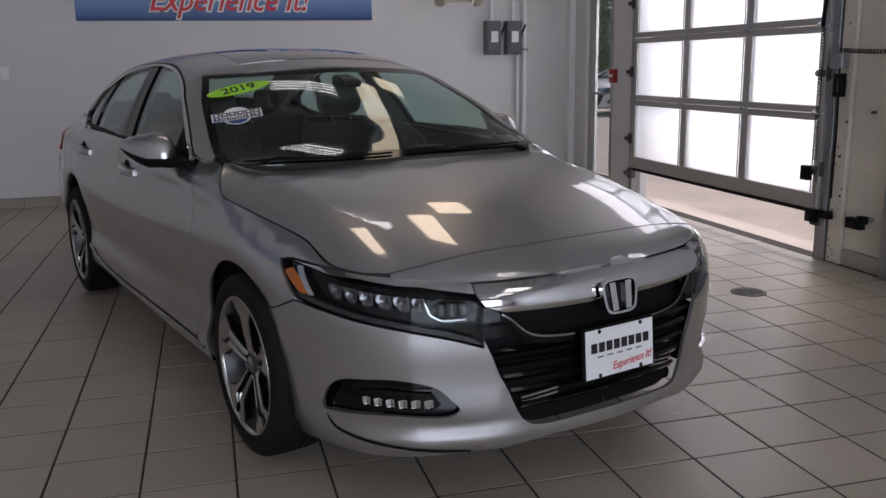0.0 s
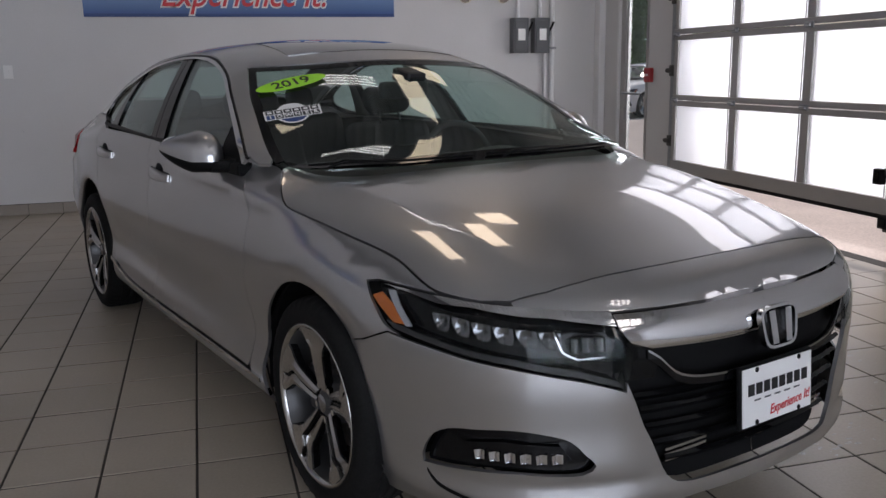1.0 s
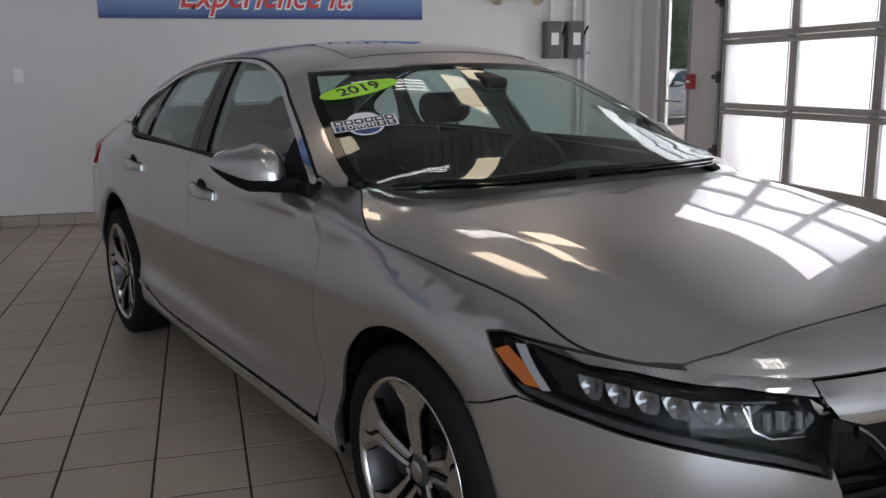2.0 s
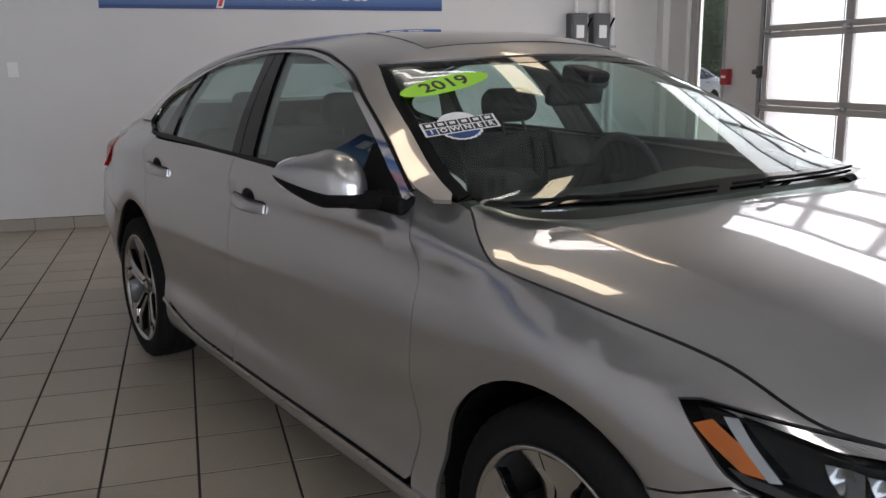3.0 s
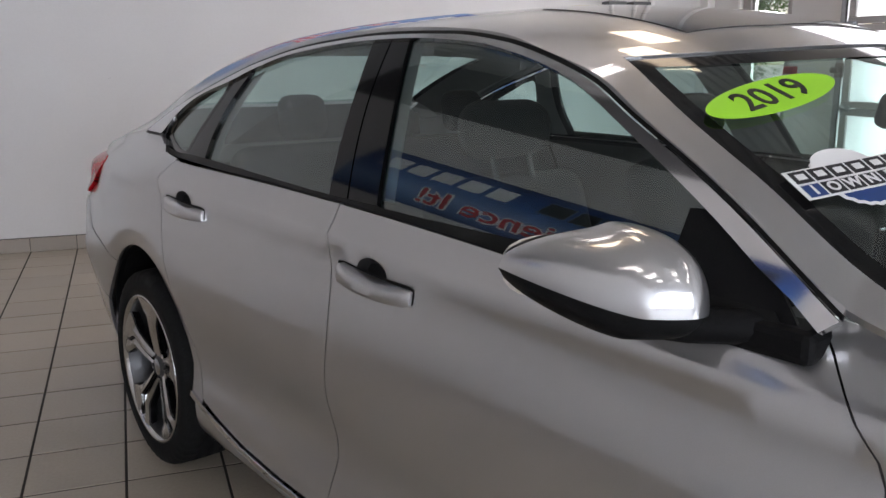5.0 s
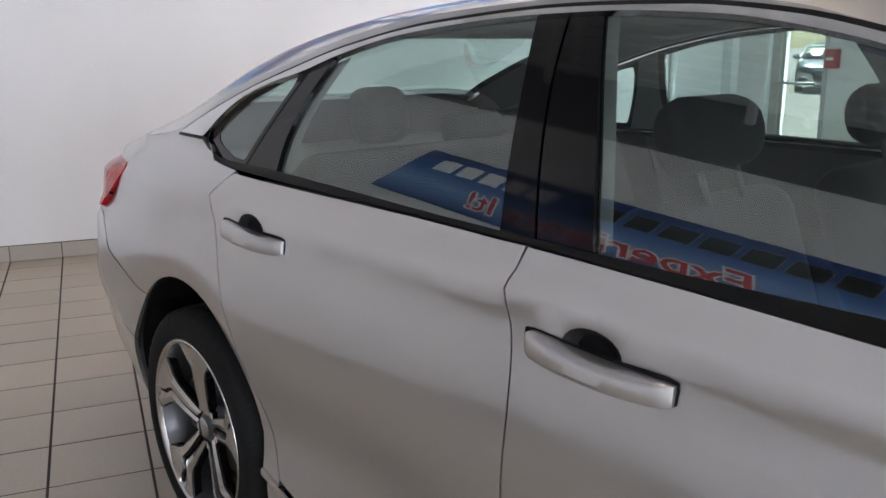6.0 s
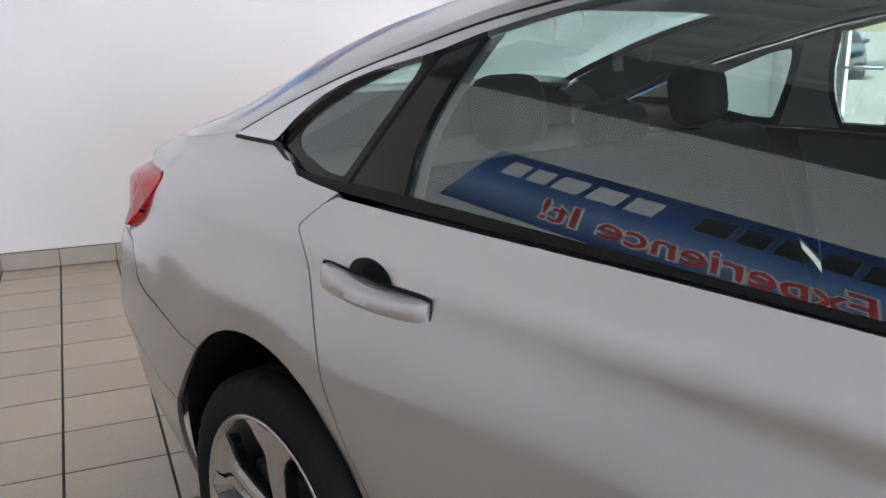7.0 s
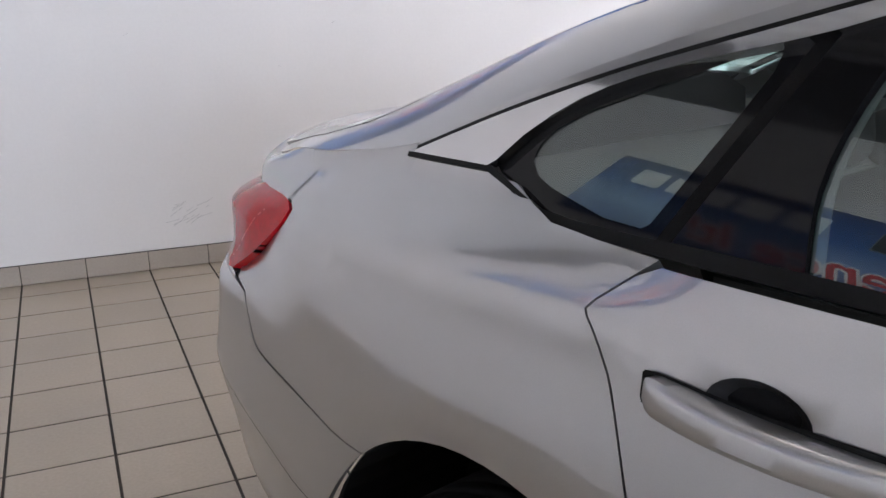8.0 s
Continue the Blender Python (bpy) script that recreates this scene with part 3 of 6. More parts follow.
def exit_lamp():
    e = thing("emergency_light", "cream emergency light with two lamp heads", "emergency light", pose(1.79, 6.2, 2.12))
    part("body", box_bm(-0.17, 0.17, -0.1, 0, -0.09, 0.09, 0.015), e, material_of=CREAM)
    for sx in (-0.19, 0.19):
        bm = rod(bmesh.new(), (sx, -0.12, -0.04), (sx * 1.1, -0.2, -0.1), 0.055, 16, 0.07)
        h = part("lamp_head", bm, e, material_of=CREAM, smooth=True)
        part("lamp_glass", rod(bmesh.new(), (sx * 1.1, -0.201, -0.101), (sx * 1.101, -0.205, -0.104), 0.06, 16), h, material_of=CHROME)


exit_lamp()
plate = thing("wall_switch", "white plastic switch plate on the wall", "light switch", pose(-2.8, 6.2, 1.34))
part("plate", box_bm(-0.04, 0.04, -0.008, 0, -0.06, 0.06, 0.003), plate, material_of=PAPER)
part("toggle", box_bm(-0.008, 0.008, -0.022, -0.008, -0.012, 0.014, 0.002), plate, material_of=PAPER)


def banner(m, width, label):
    """Blue vinyl with a slogan; the name above it stands as plain bars."""
    b = thing("banner", label, "banner", m, "banners")
    h, wide = 0.76, width / 2.97
    part("vinyl", box_bm(-width / 2, width / 2, -0.008, -0.002, 0, h), b, material_of=BANNER)
    part("hem", box_bm(-width / 2, width / 2, -0.0105, -0.0085, 0, 0.03), b, material_of=NAVY)
    flat = lambda x, z, d: Matrix.Translation((x, -d, z)) @ pose(0, 0, 0, 90)
    part("slogan_edge", text_mesh("Experience It!", 0.33, PAPER, 0.001, 0.35, 0.018), b, m=flat(0.0, 0.20, 0.010) @ Matrix.Diagonal((0.86 * wide, 1, 1, 1)))
    part("slogan", text_mesh("Experience It!", 0.33, RED_PRINT, 0.001, 0.35, 0.003), b, m=flat(0.0, 0.20, 0.0135) @ Matrix.Diagonal((0.86 * wide, 1, 1, 1)))
    x = -width / 2 + 0.16 * wide
    for k, w in enumerate((0.13, 0.15, 0.16, 0.15, 0.15, 0.15, 0.13, 0.16, 0.15, 0.16, 0.16, 0.15, 0.16)):
        w *= wide
        x += 0.16 * wide if k == 8 else 0.0
        if k < 8:
            part("name_edge", box_bm(x - 0.008, x + w + 0.008, -0.0105, -0.0085, 0.462, 0.658), b, material_of=GREY_PRINT)
        part("name_bar", box_bm(x, x + w, -0.0125, -0.0108, 0.47, 0.65), b, "dark bar in place of a letter" if k < 8 else "pale bar in place of a letter", material_of=INK if k < 8 else PAPER)
        x += w + 0.042 * wide
    return b


banner(pose(-0.615, 6.2, 1.835), 2.97, "blue vinyl banner with a red slogan on the white wall")
banner(pose(X0, 2.58, 2.36, 0, 0, 90), 3.5, "blue vinyl banner with a red slogan on the side wall")


def drain():
    d = thing("floor_drain", "round cast iron floor drain with slots", "floor drain", pose(2.12, 1.07, 0.0))
    v, f = lathe([(0.0, 0.003), (0.085, 0.003), (0.098, 0.006), (0.104, 0.001), (0.104, -0.01)], 32, "Z")
    part("rim", mesh_of("rim", v, f, IRON, True), d)
    for k in range(-3, 4):
        half = math.sqrt(0.078 ** 2 - (k * 0.02) ** 2)
        part("slot", box_bm(-half, half, k * 0.02 - 0.006, k * 0.02 + 0.006, 0.0035, 0.0055), d, material_of=INK)


drain()


def dried_splash():
    """Ragged pale flecks of dried water and salt, a few millimetres to a few centimetres long."""
    rng = random.Random(5)
    bm = bmesh.new()
    for cx, cy, spread, count in ((1.34, -0.26, 0.10, 30), (0.87, -0.39, 0.10, 26), (1.09, -0.32, 0.07, 14), (1.68, 0.33, 0.12, 20), (1.24, -0.42, 0.08, 16), (1.1, -0.1, 0.5, 26)):
        for _ in range(count):
            x, y, turn = rng.gauss(cx, spread), rng.gauss(cy, spread * 0.6), rng.gauss(0.5, 0.35)
            a = rng.uniform(0.002, 0.005) + (rng.uniform(0.004, 0.018) if rng.random() < 0.4 else 0)
            b = a * rng.uniform(0.25, 0.6)
            ring = []
            for k in range(9):
                t, w = k * math.tau / 9, rng.uniform(0.6, 1.25)
                u, v = a * w * math.cos(t), b * w * math.sin(t)
                ring.append(bm.verts.new((x + u * math.cos(turn) - v * math.sin(turn), y + u * math.sin(turn) + v * math.cos(turn), 0.0012 + 0.0001 * rng.random())))
            bm.faces.new(ring)
    return bm


tagged(part("dried_splash", dried_splash(), None, "pale dried splash marks on the floor tiles", material_of=SPLASH), "", "floor stain", "", "stuff")

# outside
tagged(part("ground", mesh_of("ground", [(3.28, -300, -0.04), (400, -300, -0.04), (400, 400, -0.04), (3.28, 400, -0.04)], [(0, 1, 2, 3)], ASPHALT), None, "pale warm concrete yard outside the bay"), "", "ground", "", "structure")
tagged(part("threshold", box_bm(3.205, 3.45, BAY[0], BAY[1], -0.1, -0.005), None, "worn concrete threshold of the bay door", material_of=ASPHALT), "", "threshold", "", "structure")

# ---- the car's surfaces ----
def pchip(pts):
    """A smooth curve through (u, value) knots, with no overshoot."""
    u, v = np.array(pts, float).T
    h, d = np.diff(u), np.diff(v) / np.diff(u)
    m = np.empty_like(v)
    m[0], m[-1] = d[0], d[-1]
    if len(u) > 2:
        w1, w2 = 2 * h[1:] + h[:-1], h[1:] + 2 * h[:-1]
        ok = d[1:] * d[:-1] > 0
        with np.errstate(divide="ignore", invalid="ignore"):
            m[1:-1] = np.where(ok, (w1 + w2) / (w1 / d[:-1] + w2 / d[1:]), 0)

    def at(q):
        q = np.asarray(q, float)
        i = np.clip(np.searchsorted(u, q) - 1, 0, len(u) - 2)
        t = np.clip((q - u[i]) / h[i], 0, 1)
        a, b = t * t * (3 - 2 * t), t * (1 - t)
        return v[i] * (1 - a) + v[i + 1] * a + h[i] * (m[i] * b * (1 - t) - m[i + 1] * b * t)
    return at


def spline(pts, step=0.02):
    """A dense polyline through points, Catmull-Rom."""
    p = np.array(pts, float)
    q = np.vstack([2 * p[0] - p[1], p, 2 * p[-1] - p[-2]])
    out = []
    for i in range(1, len(q) - 2):
        n = max(2, int(np.linalg.norm(q[i + 1] - q[i]) / step))
        for t in np.arange(n) / n:
            a, b, c, d = q[i - 1:i + 3]
            out.append(0.5 * (2 * b + (c - a) * t + (2 * a - 5 * b + 4 * c - d) * t * t + (3 * b - a - 3 * c + d) * t ** 3))
    return np.array(out + [p[-1]])


# plan of the car's body at its widest height: half width and length, from the front's middle round to the rear's
PLAN = spline([(0, -0.945), (0.2, -0.932), (0.4, -0.893), (0.56, -0.832), (0.68, -0.757), (0.768, -0.655), (0.822, -0.53), (0.860, -0.37),
               (0.893, -0.15), (0.909, 0.1), (0.914, 0.45), (0.916, 0.9), (0.916, 1.5), (0.916, 2.1), (0.917, 2.6), (0.912, 3.0), (0.890, 3.3),
               (0.856, 3.52), (0.806, 3.7), (0.70, 3.825), (0.52, 3.893), (0.25, 3.93), (0, 3.938)], 0.01)
RUN = np.concatenate([[0], np.cumsum(np.linalg.norm(np.diff(PLAN, axis=0), axis=1))])
TAN = np.gradient(PLAN, axis=0)
TAN /= np.linalg.norm(TAN, axis=1)[:, None]
OUT = np.stack([TAN[:, 1], -TAN[:, 0]], 1)


def s_of_y(y):
    return np.interp(y, PLAN[:, 1], RUN)


def row(pts):
    """A row of the body's side: knots (y, z, offset)."""
    p = np.array(pts, float)
    s = s_of_y(p[:, 0])
    return pchip(np.stack([s, p[:, 1]], 1)), pchip(np.stack([s, p[:, 2]], 1))


FRONT_ARCH, REAR_ARCH = (0.04, 0.33, 0.366), (2.86, 0.335, 0.402)
ROWS = [
    row([(-0.945, 0.175, -0.06), (-0.6, 0.175, -0.06), (-0.3, 0.17, -0.06), (0.4, 0.165, -0.085), (2.4, 0.175, -0.085), (3.1, 0.2, -0.06), (3.93, 0.22, -0.1)]),
    row([(-0.945, 0.235, -0.012), (-0.6, 0.24, -0.014), (-0.3, 0.24, -0.02), (0.4, 0.225, -0.032), (2.4, 0.235, -0.030), (3.1, 0.27, -0.03), (3.93, 0.32, -0.03)]),
    row([(-0.945, 0.33, -0.012), (-0.6, 0.33, -0.006), (-0.3, 0.33, -0.004), (0.4, 0.30, -0.010), (2.4, 0.335, -0.006), (3.1, 0.38, -0.008), (3.93, 0.42, 0.0)]),
    row([(-0.945, 0.44, -0.016), (-0.6, 0.44, -0.004), (-0.3, 0.44, 0.004), (0.0, 0.44, 0.008), (0.4, 0.42, -0.034), (2.3, 0.46, -0.036), (2.8, 0.46, 0.008), (3.1, 0.48, 0.002), (3.93, 0.5, 0.0)]),
    row([(-0.945, 0.56, -0.012), (-0.6, 0.56, 0.0), (-0.3, 0.58, 0.008), (0.0, 0.62, 0.012), (0.4, 0.60, 0.0), (2.3, 0.64, 0.0), (2.8, 0.66, 0.010), (3.2, 0.62, 0.002), (3.6, 0.605, 0.012), (3.93, 0.6, 0.0)]),
    row([(-0.945, 0.64, -0.02), (-0.6, 0.66, -0.012), (-0.3, 0.67, 0.0), (0.0, 0.72, 0.008), (0.4, 0.74, -0.004), (2.3, 0.79, -0.013), (2.8, 0.80, -0.006), (3.3, 0.77, -0.012), (3.6, 0.778, 0.006), (3.93, 0.72, -0.012)]),
    row([(-0.945, 0.68, -0.03), (-0.6, 0.70, -0.024), (-0.3, 0.73, -0.020), (0.0, 0.79, -0.018), (0.43, 0.865, -0.034), (1.6, 0.905, -0.035), (2.3, 0.918, -0.037), (2.8, 0.92, -0.030), (3.3, 0.90, -0.030), (3.6, 0.88, -0.042), (3.93, 0.85, -0.06)]),
    row([(-0.945, 0.71, -0.045), (-0.6, 0.735, -0.05), (-0.3, 0.77, -0.052), (0.0, 0.84, -0.062), (0.43, 0.905, -0.035), (1.6, 0.948, -0.0355), (2.3, 0.957, -0.0375), (2.8, 0.962, -0.036), (3.3, 0.945, -0.044), (3.6, 0.935, -0.050), (3.93, 0.88, -0.08)]),
    row([(-0.945, 0.722, -0.057), (-0.6, 0.748, -0.064), (-0.3, 0.780, -0.060), (0.0, 0.849, -0.070), (0.43, 0.915, -0.041), (1.6, 0.957, -0.0382), (2.3, 0.966, -0.0410), (2.8, 0.971, -0.0405), (3.3, 0.957, -0.052), (3.6, 0.953, -0.058), (3.93, 0.9, -0.085)]),
    row([(-0.945, 0.74, -0.08), (-0.6, 0.77, -0.09), (-0.3, 0.815, -0.104), (0.0, 0.895, -0.123), (0.43, 0.985, -0.130), (0.8, 0.985, -0.051), (1.6, 1.015, -0.0515), (2.3, 1.04, -0.062), (2.6, 1.055, -0.085), (2.8, 1.06, -0.130), (3.3, 1.055, -0.17), (3.52, 1.038, -0.165), (3.7, 1.015, -0.175), (3.93, 0.98, -0.06)]),
]


def side(s, z, push=0.0):
    """The body's side at run s and height z, in the car's metres (x to the car's left)."""
    s, z = np.asarray(s, float), np.asarray(z, float)
    zs = np.array([r[0](s) for r in ROWS])
    os = np.array([r[1](s) for r in ROWS])
    d = np.diff(os, axis=0) / np.diff(zs, axis=0)
    m = np.empty_like(os)
    m[0], m[-1] = d[0], d[-1]
    h = np.diff(zs, axis=0)
    m[1:-1] = (d[:-1] * h[1:] + d[1:] * h[:-1]) / (h[1:] + h[:-1])
    y = np.interp(s, RUN, PLAN[:, 1])
    same = d[:-1] * d[1:]
    tight = np.where(same > 0, 2 * same / np.where(same > 0, d[:-1] + d[1:], 1.0), 0.0)
    w = np.clip((y - 3.25) / 0.2, 0, 1)
    m[1:-1] = m[1:-1] * (1 - w) + tight * w
    i = np.clip((z[None] > zs).sum(0) - 1, 0, len(ROWS) - 2)
    pick = lambda a, k: np.take_along_axis(a, k[None], 0)[0]
    hh, t = pick(h, i), (z - pick(zs, i)) / pick(h, i)
    t = np.clip(t, -0.3, 1.3)
    a, b = t * t * (3 - 2 * t), t * (1 - t)
    for cy, cz, rad in (FRONT_ARCH, REAR_ARCH):
        near = np.clip(1 - (np.hypot(y - cy, z - cz) - rad) / 0.075, 0, 1.1)
        push = push - 0.014 * near ** 2 * np.clip((z - 0.48) / 0.12, 0, 1)
    off = pick(os, i) * (1 - a) + pick(os, i + 1) * a + hh * (pick(m, i) * b * (1 - t) - pick(m, i + 1) * b * t) + push
    px, py = np.interp(s, RUN, PLAN[:, 0]), np.interp(s, RUN, PLAN[:, 1])
    nx, ny = np.interp(s, RUN, OUT[:, 0]), np.interp(s, RUN, OUT[:, 1])
    return np.stack([px + nx * off, py + ny * off, z], -1)


BELT_X = pchip([(0.3, 0.80), (0.6, 0.85), (1.0, 0.86), (1.7, 0.86), (2.2, 0.848), (2.6, 0.824), (3.0, 0.785), (3.3, 0.750), (3.45, 0.730), (3.6, 0.685), (3.75, 0.625), (3.95, 0.51)])


def house(y, z, push=0.0):
    """The side of the glasshouse."""
    y, z = np.asarray(y, float), np.asarray(z, float)
    return np.stack([BELT_X(y) - 0.45 * (z - 1) - 0.5 * np.sign(z - 1) * (z - 1) ** 2 + push, y, z], -1)


RAIL_Z = pchip([(0.40, 0.985), (0.58, 1.03), (0.77, 1.135), (1.0, 1.243), (1.1, 1.29), (1.27, 1.336), (1.4, 1.368), (1.57, 1.386), (1.8, 1.394), (2.15, 1.38),
                (2.44, 1.341), (2.65, 1.285), (2.8, 1.24), (2.98, 1.176), (3.18, 1.094), (3.4, 1.06), (3.6, 1.04), (3.7, 1.018), (3.95, 0.985)])
MID_Z = pchip([(0.1, 0.95), (0.2, 0.995), (1.12, 1.402), (1.3, 1.432), (1.6, 1.449), (1.9, 1.447), (2.2, 1.438), (2.5, 1.408), (2.8, 1.352), (3.2, 1.225), (3.45, 1.13), (3.6, 1.095), (3.8, 1.075), (3.95, 1.05)])
RAIL_X = lambda y: house(y, RAIL_Z(y))[..., 0]
CURL = pchip([(0.2, 2.0), (1.0, 2.2), (1.4, 2.8), (2.2, 3.5), (2.6, 6.0), (3.0, 7.0), (3.3, 6.0), (3.6, 6.0), (3.9, 4.0)])


def top(x, y, push=0.0):
    """Windscreen, roof, rear window and boot lid: one sheet over (x, y)."""
    x, y = np.asarray(x, float), np.asarray(y, float)
    u = np.abs(x) / RAIL_X(y)
    mid, rail = MID_Z(y), RAIL_Z(y)
    return np.stack([x, y, mid + (rail - mid) * np.minimum(u, 1.3) ** CURL(y) + push], -1)


# where the bonnet meets the wings and the nose: height by run, then by the true length
GAP_RUN = pchip([(0, 0.735), (0.5, 0.733), (0.75, 0.746), (1.0, 0.757), (1.22, 0.812), (1.46, 0.852), (1.64, 0.877), (1.76, 0.896), (1.85, 0.938), (1.95, 0.988), (2.05, 1.01)])
GAP = side(np.linspace(0, 2.05, 400), GAP_RUN(np.linspace(0, 2.05, 400)))
GAP_X = lambda y: np.interp(y, GAP[:, 1], np.maximum(GAP[:, 0], 0.02))
GAP_Z = lambda y: np.interp(y, GAP[:, 1], GAP[:, 2])
HOOD_Z = pchip([(-0.95, 0.70), (-0.868, 0.735), (-0.8, 0.774), (-0.6, 0.840), (-0.4, 0.894), (-0.27, 0.921), (-0.14, 0.941), (0.0, 0.959), (0.12, 0.971), (0.25, 0.981), (0.5, 1.0)])

HOOD_CREASE = pchip([(-0.95, 0.52), (-0.69, 0.553), (-0.58, 0.57), (-0.42, 0.59), (-0.34, 0.61), (-0.23, 0.638), (-0.07, 0.643), (0.1, 0.65), (0.26, 0.66), (0.32, 0.70), (0.5, 0.76)])


def hood(x, y, push=0.0):
    x, y = np.asarray(x, float), np.asarray(y, float)
    a = np.abs(x)
    u = np.minimum(a / GAP_X(y), 1.15)
    mid, edge = HOOD_Z(y), GAP_Z(y)
    line = HOOD_CREASE(y)
    return np.stack([x, y, mid + (edge - mid) * (0.34 * u ** 2 + 0.66 * u ** 7) + 0.008 * (np.exp(-np.abs(a - line) / 0.09) - 0.2 * u ** 6) * np.clip((y + 0.72) / 0.25, 0, 1) + push], -1)

# ---- the car, in its own metres: y back from the front axle, x to its left ----
CAR = thing("car", "silver four-door sedan with chrome window trim, parked on the tiles", "car", pose(-0.0323, -0.0105, 0, 0, 0, 18))
CAR.scale = (0.963, 1, 1)


def arch(cy, cz, r, a0, a1, n=22):
    """Points (y, z) on a wheel arch; angles in degrees, 90 is up."""
    return [(cy + r * math.cos(radians(a)), cz + r * math.sin(radians(a))) for a in np.linspace(a0, a1, n)]


def yz(pts):
    """From (y, z) to (run, z)."""
    p = np.array(pts, float)
    return np.stack([s_of_y(p[:, 0]), p[:, 1]], 1)


def join(*runs):
    return np.vstack([np.asarray(r, float) for r in runs])


def shell(name, outline, surface, mat, parent, label="", step=0.03, depth=0.012, both=True, flip=1, creases=()):
    """The same panel on both sides of the car."""
    made = []
    for sgn in ((-1, 1) if both else (-1,)):
        me = sheet(name, outline, surface, mat, step, depth, flip, sgn < 0, creases)
        made.append(part(name, me, parent, label))
    return made


def cut(outline, hole):
    """Joins a hole to the outline by a slit, so that one ring fills the rest."""
    o, h = np.asarray(outline, float), np.asarray(hole, float)
    d = np.linalg.norm(o[:, None] - h[None], axis=2)
    i, j = np.unravel_index(np.argmin(d), d.shape)
    twice = lambda p: np.sum(p[:, 0] * np.roll(p[:, 1], -1) - np.roll(p[:, 0], -1) * p[:, 1])
    if twice(o) * twice(h) > 0:
        h, j = h[::-1], len(h) - 1 - j
    ring = np.vstack([h[j:], h[:j + 1]])
    return np.vstack([o[:i + 1], ring + 1e-5, o[i:] + 1e-5])


# lines that panels share
LAMP_LOW = spline([(1.27, 0.757), (1.205, 0.70), (1.134, 0.652), (0.95, 0.631), (0.76, 0.611), (0.6, 0.583), (0.478, 0.548)])
DOOR_F = spline([(0.60, 0.982), (0.575, 0.955), (0.535, 0.912), (0.492, 0.85), (0.486, 0.72), (0.497, 0.553), (0.503, 0.417), (0.515, 0.300)])
DOOR_M = spline([(1.668, 1.022), (1.682, 0.985), (1.699, 0.953), (1.682, 0.90), (1.668, 0.81), (1.666, 0.697), (1.674, 0.478), (1.69, 0.285)])
DOOR_R = spline([(2.648, 1.034), (2.69, 0.998), (2.714, 0.974), (2.699, 0.957), (2.672, 0.912), (2.637, 0.824), (2.604, 0.735), (2.56, 0.671), (2.505, 0.570), (2.438, 0.453), (2.385, 0.362)])
BELT_LOW = pchip([(0.4, 0.965), (0.6, 0.978), (0.8, 0.985), (1.08, 0.998), (1.33, 1.010), (1.67, 1.022), (2.0, 1.028), (2.7, 1.030), (2.83, 1.031), (2.99, 1.08), (3.17, 1.078)])
BELT_UP = pchip([(0.4, 1.0), (0.8, 1.017), (1.05, 1.028), (1.34, 1.028), (1.74, 1.033), (2.46, 1.047), (2.7, 1.048)])
SILL = pchip([(0.38, 0.298), (0.8, 0.304), (1.48, 0.300), (1.9, 0.300), (2.1, 0.310), (2.3, 0.342), (2.46, 0.380)])
line = lambda f, a, b, n=14: np.stack([np.linspace(a, b, n), f(np.linspace(a, b, n))], 1)
shift = lambda p, dy, dz=0.0: np.asarray(p) + (dy, dz)
GAPW = 0.0017
run = np.linspace(s_of_y(-0.1), s_of_y(3.44), 160)
SHOULDER = [np.stack([run, ROWS[k][0](run)], 1) for k in (7, 8)]


def inner_shell():
    """The dark structure behind the panels, so that the joints read dark."""
    ends = yz(join(arch(FRONT_ARCH[0], FRONT_ARCH[1], FRONT_ARCH[2] + 0.012, 168, 14), [(0.42, 0.2), (2.43, 0.2)], arch(REAR_ARCH[0], REAR_ARCH[1], REAR_ARCH[2] + 0.012, 166, 14), [(3.5, 0.4), (3.7, 0.75), (3.45, 0.96)], line(BELT_LOW, 2.7, 0.6) - (0, 0.012), [(0.42, 0.95), (0.24, 0.87), (-0.2, 0.80)]))
    shell("inner_panel", ends, lambda s, z: side(s, z, -0.016), PLASTIC, CAR, "dark inner bodywork", 0.06, 0)


inner_shell()

# wings, doors, quarters, sills
hood_edge = np.stack([np.linspace(1.0, 1.945, 34), GAP_RUN(np.linspace(1.0, 1.945, 34))], 1) - (0, 0.002)
wing = join(yz(arch(*FRONT_ARCH[:2], FRONT_ARCH[2], -12, 137)), [(s_of_y(-0.215), 0.588), (s_of_y(-0.29), 0.610)],
            [(1.148, 0.648)], LAMP_LOW[:14][::-1][3:], [(1.23, 0.764), (1.1, 0.759), (1.02, 0.757)], hood_edge,
            [(s_of_y(0.47), 0.994), (s_of_y(0.53), 0.998), (s_of_y(0.57), 1.003), (s_of_y(0.61), 1.010), (s_of_y(0.632), 1.012), (s_of_y(0.622), 0.996)], yz(shift(DOOR_F, -GAPW)), [(s_of_y(0.513), 0.262), (s_of_y(0.40), 0.258)])
shell("front_wing", wing, side, PAINT, CAR, creases=SHOULDER)
door_top = line(BELT_LOW, 0.605, 1.664) - (0, 0.001)
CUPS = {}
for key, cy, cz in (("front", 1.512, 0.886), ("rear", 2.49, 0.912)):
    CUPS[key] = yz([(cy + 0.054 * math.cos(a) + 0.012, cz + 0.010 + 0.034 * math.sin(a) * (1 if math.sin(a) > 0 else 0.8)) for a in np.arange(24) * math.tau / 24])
shell("front_door", cut(yz(join(door_top, shift(DOOR_M, -GAPW)[1:], line(SILL, 1.66, 0.54), shift(DOOR_F, GAPW)[::-1][1:])), CUPS["front"]), side, PAINT, CAR, creases=SHOULDER)
rear_top = line(BELT_LOW, 1.674, 2.64) - (0, 0.001)
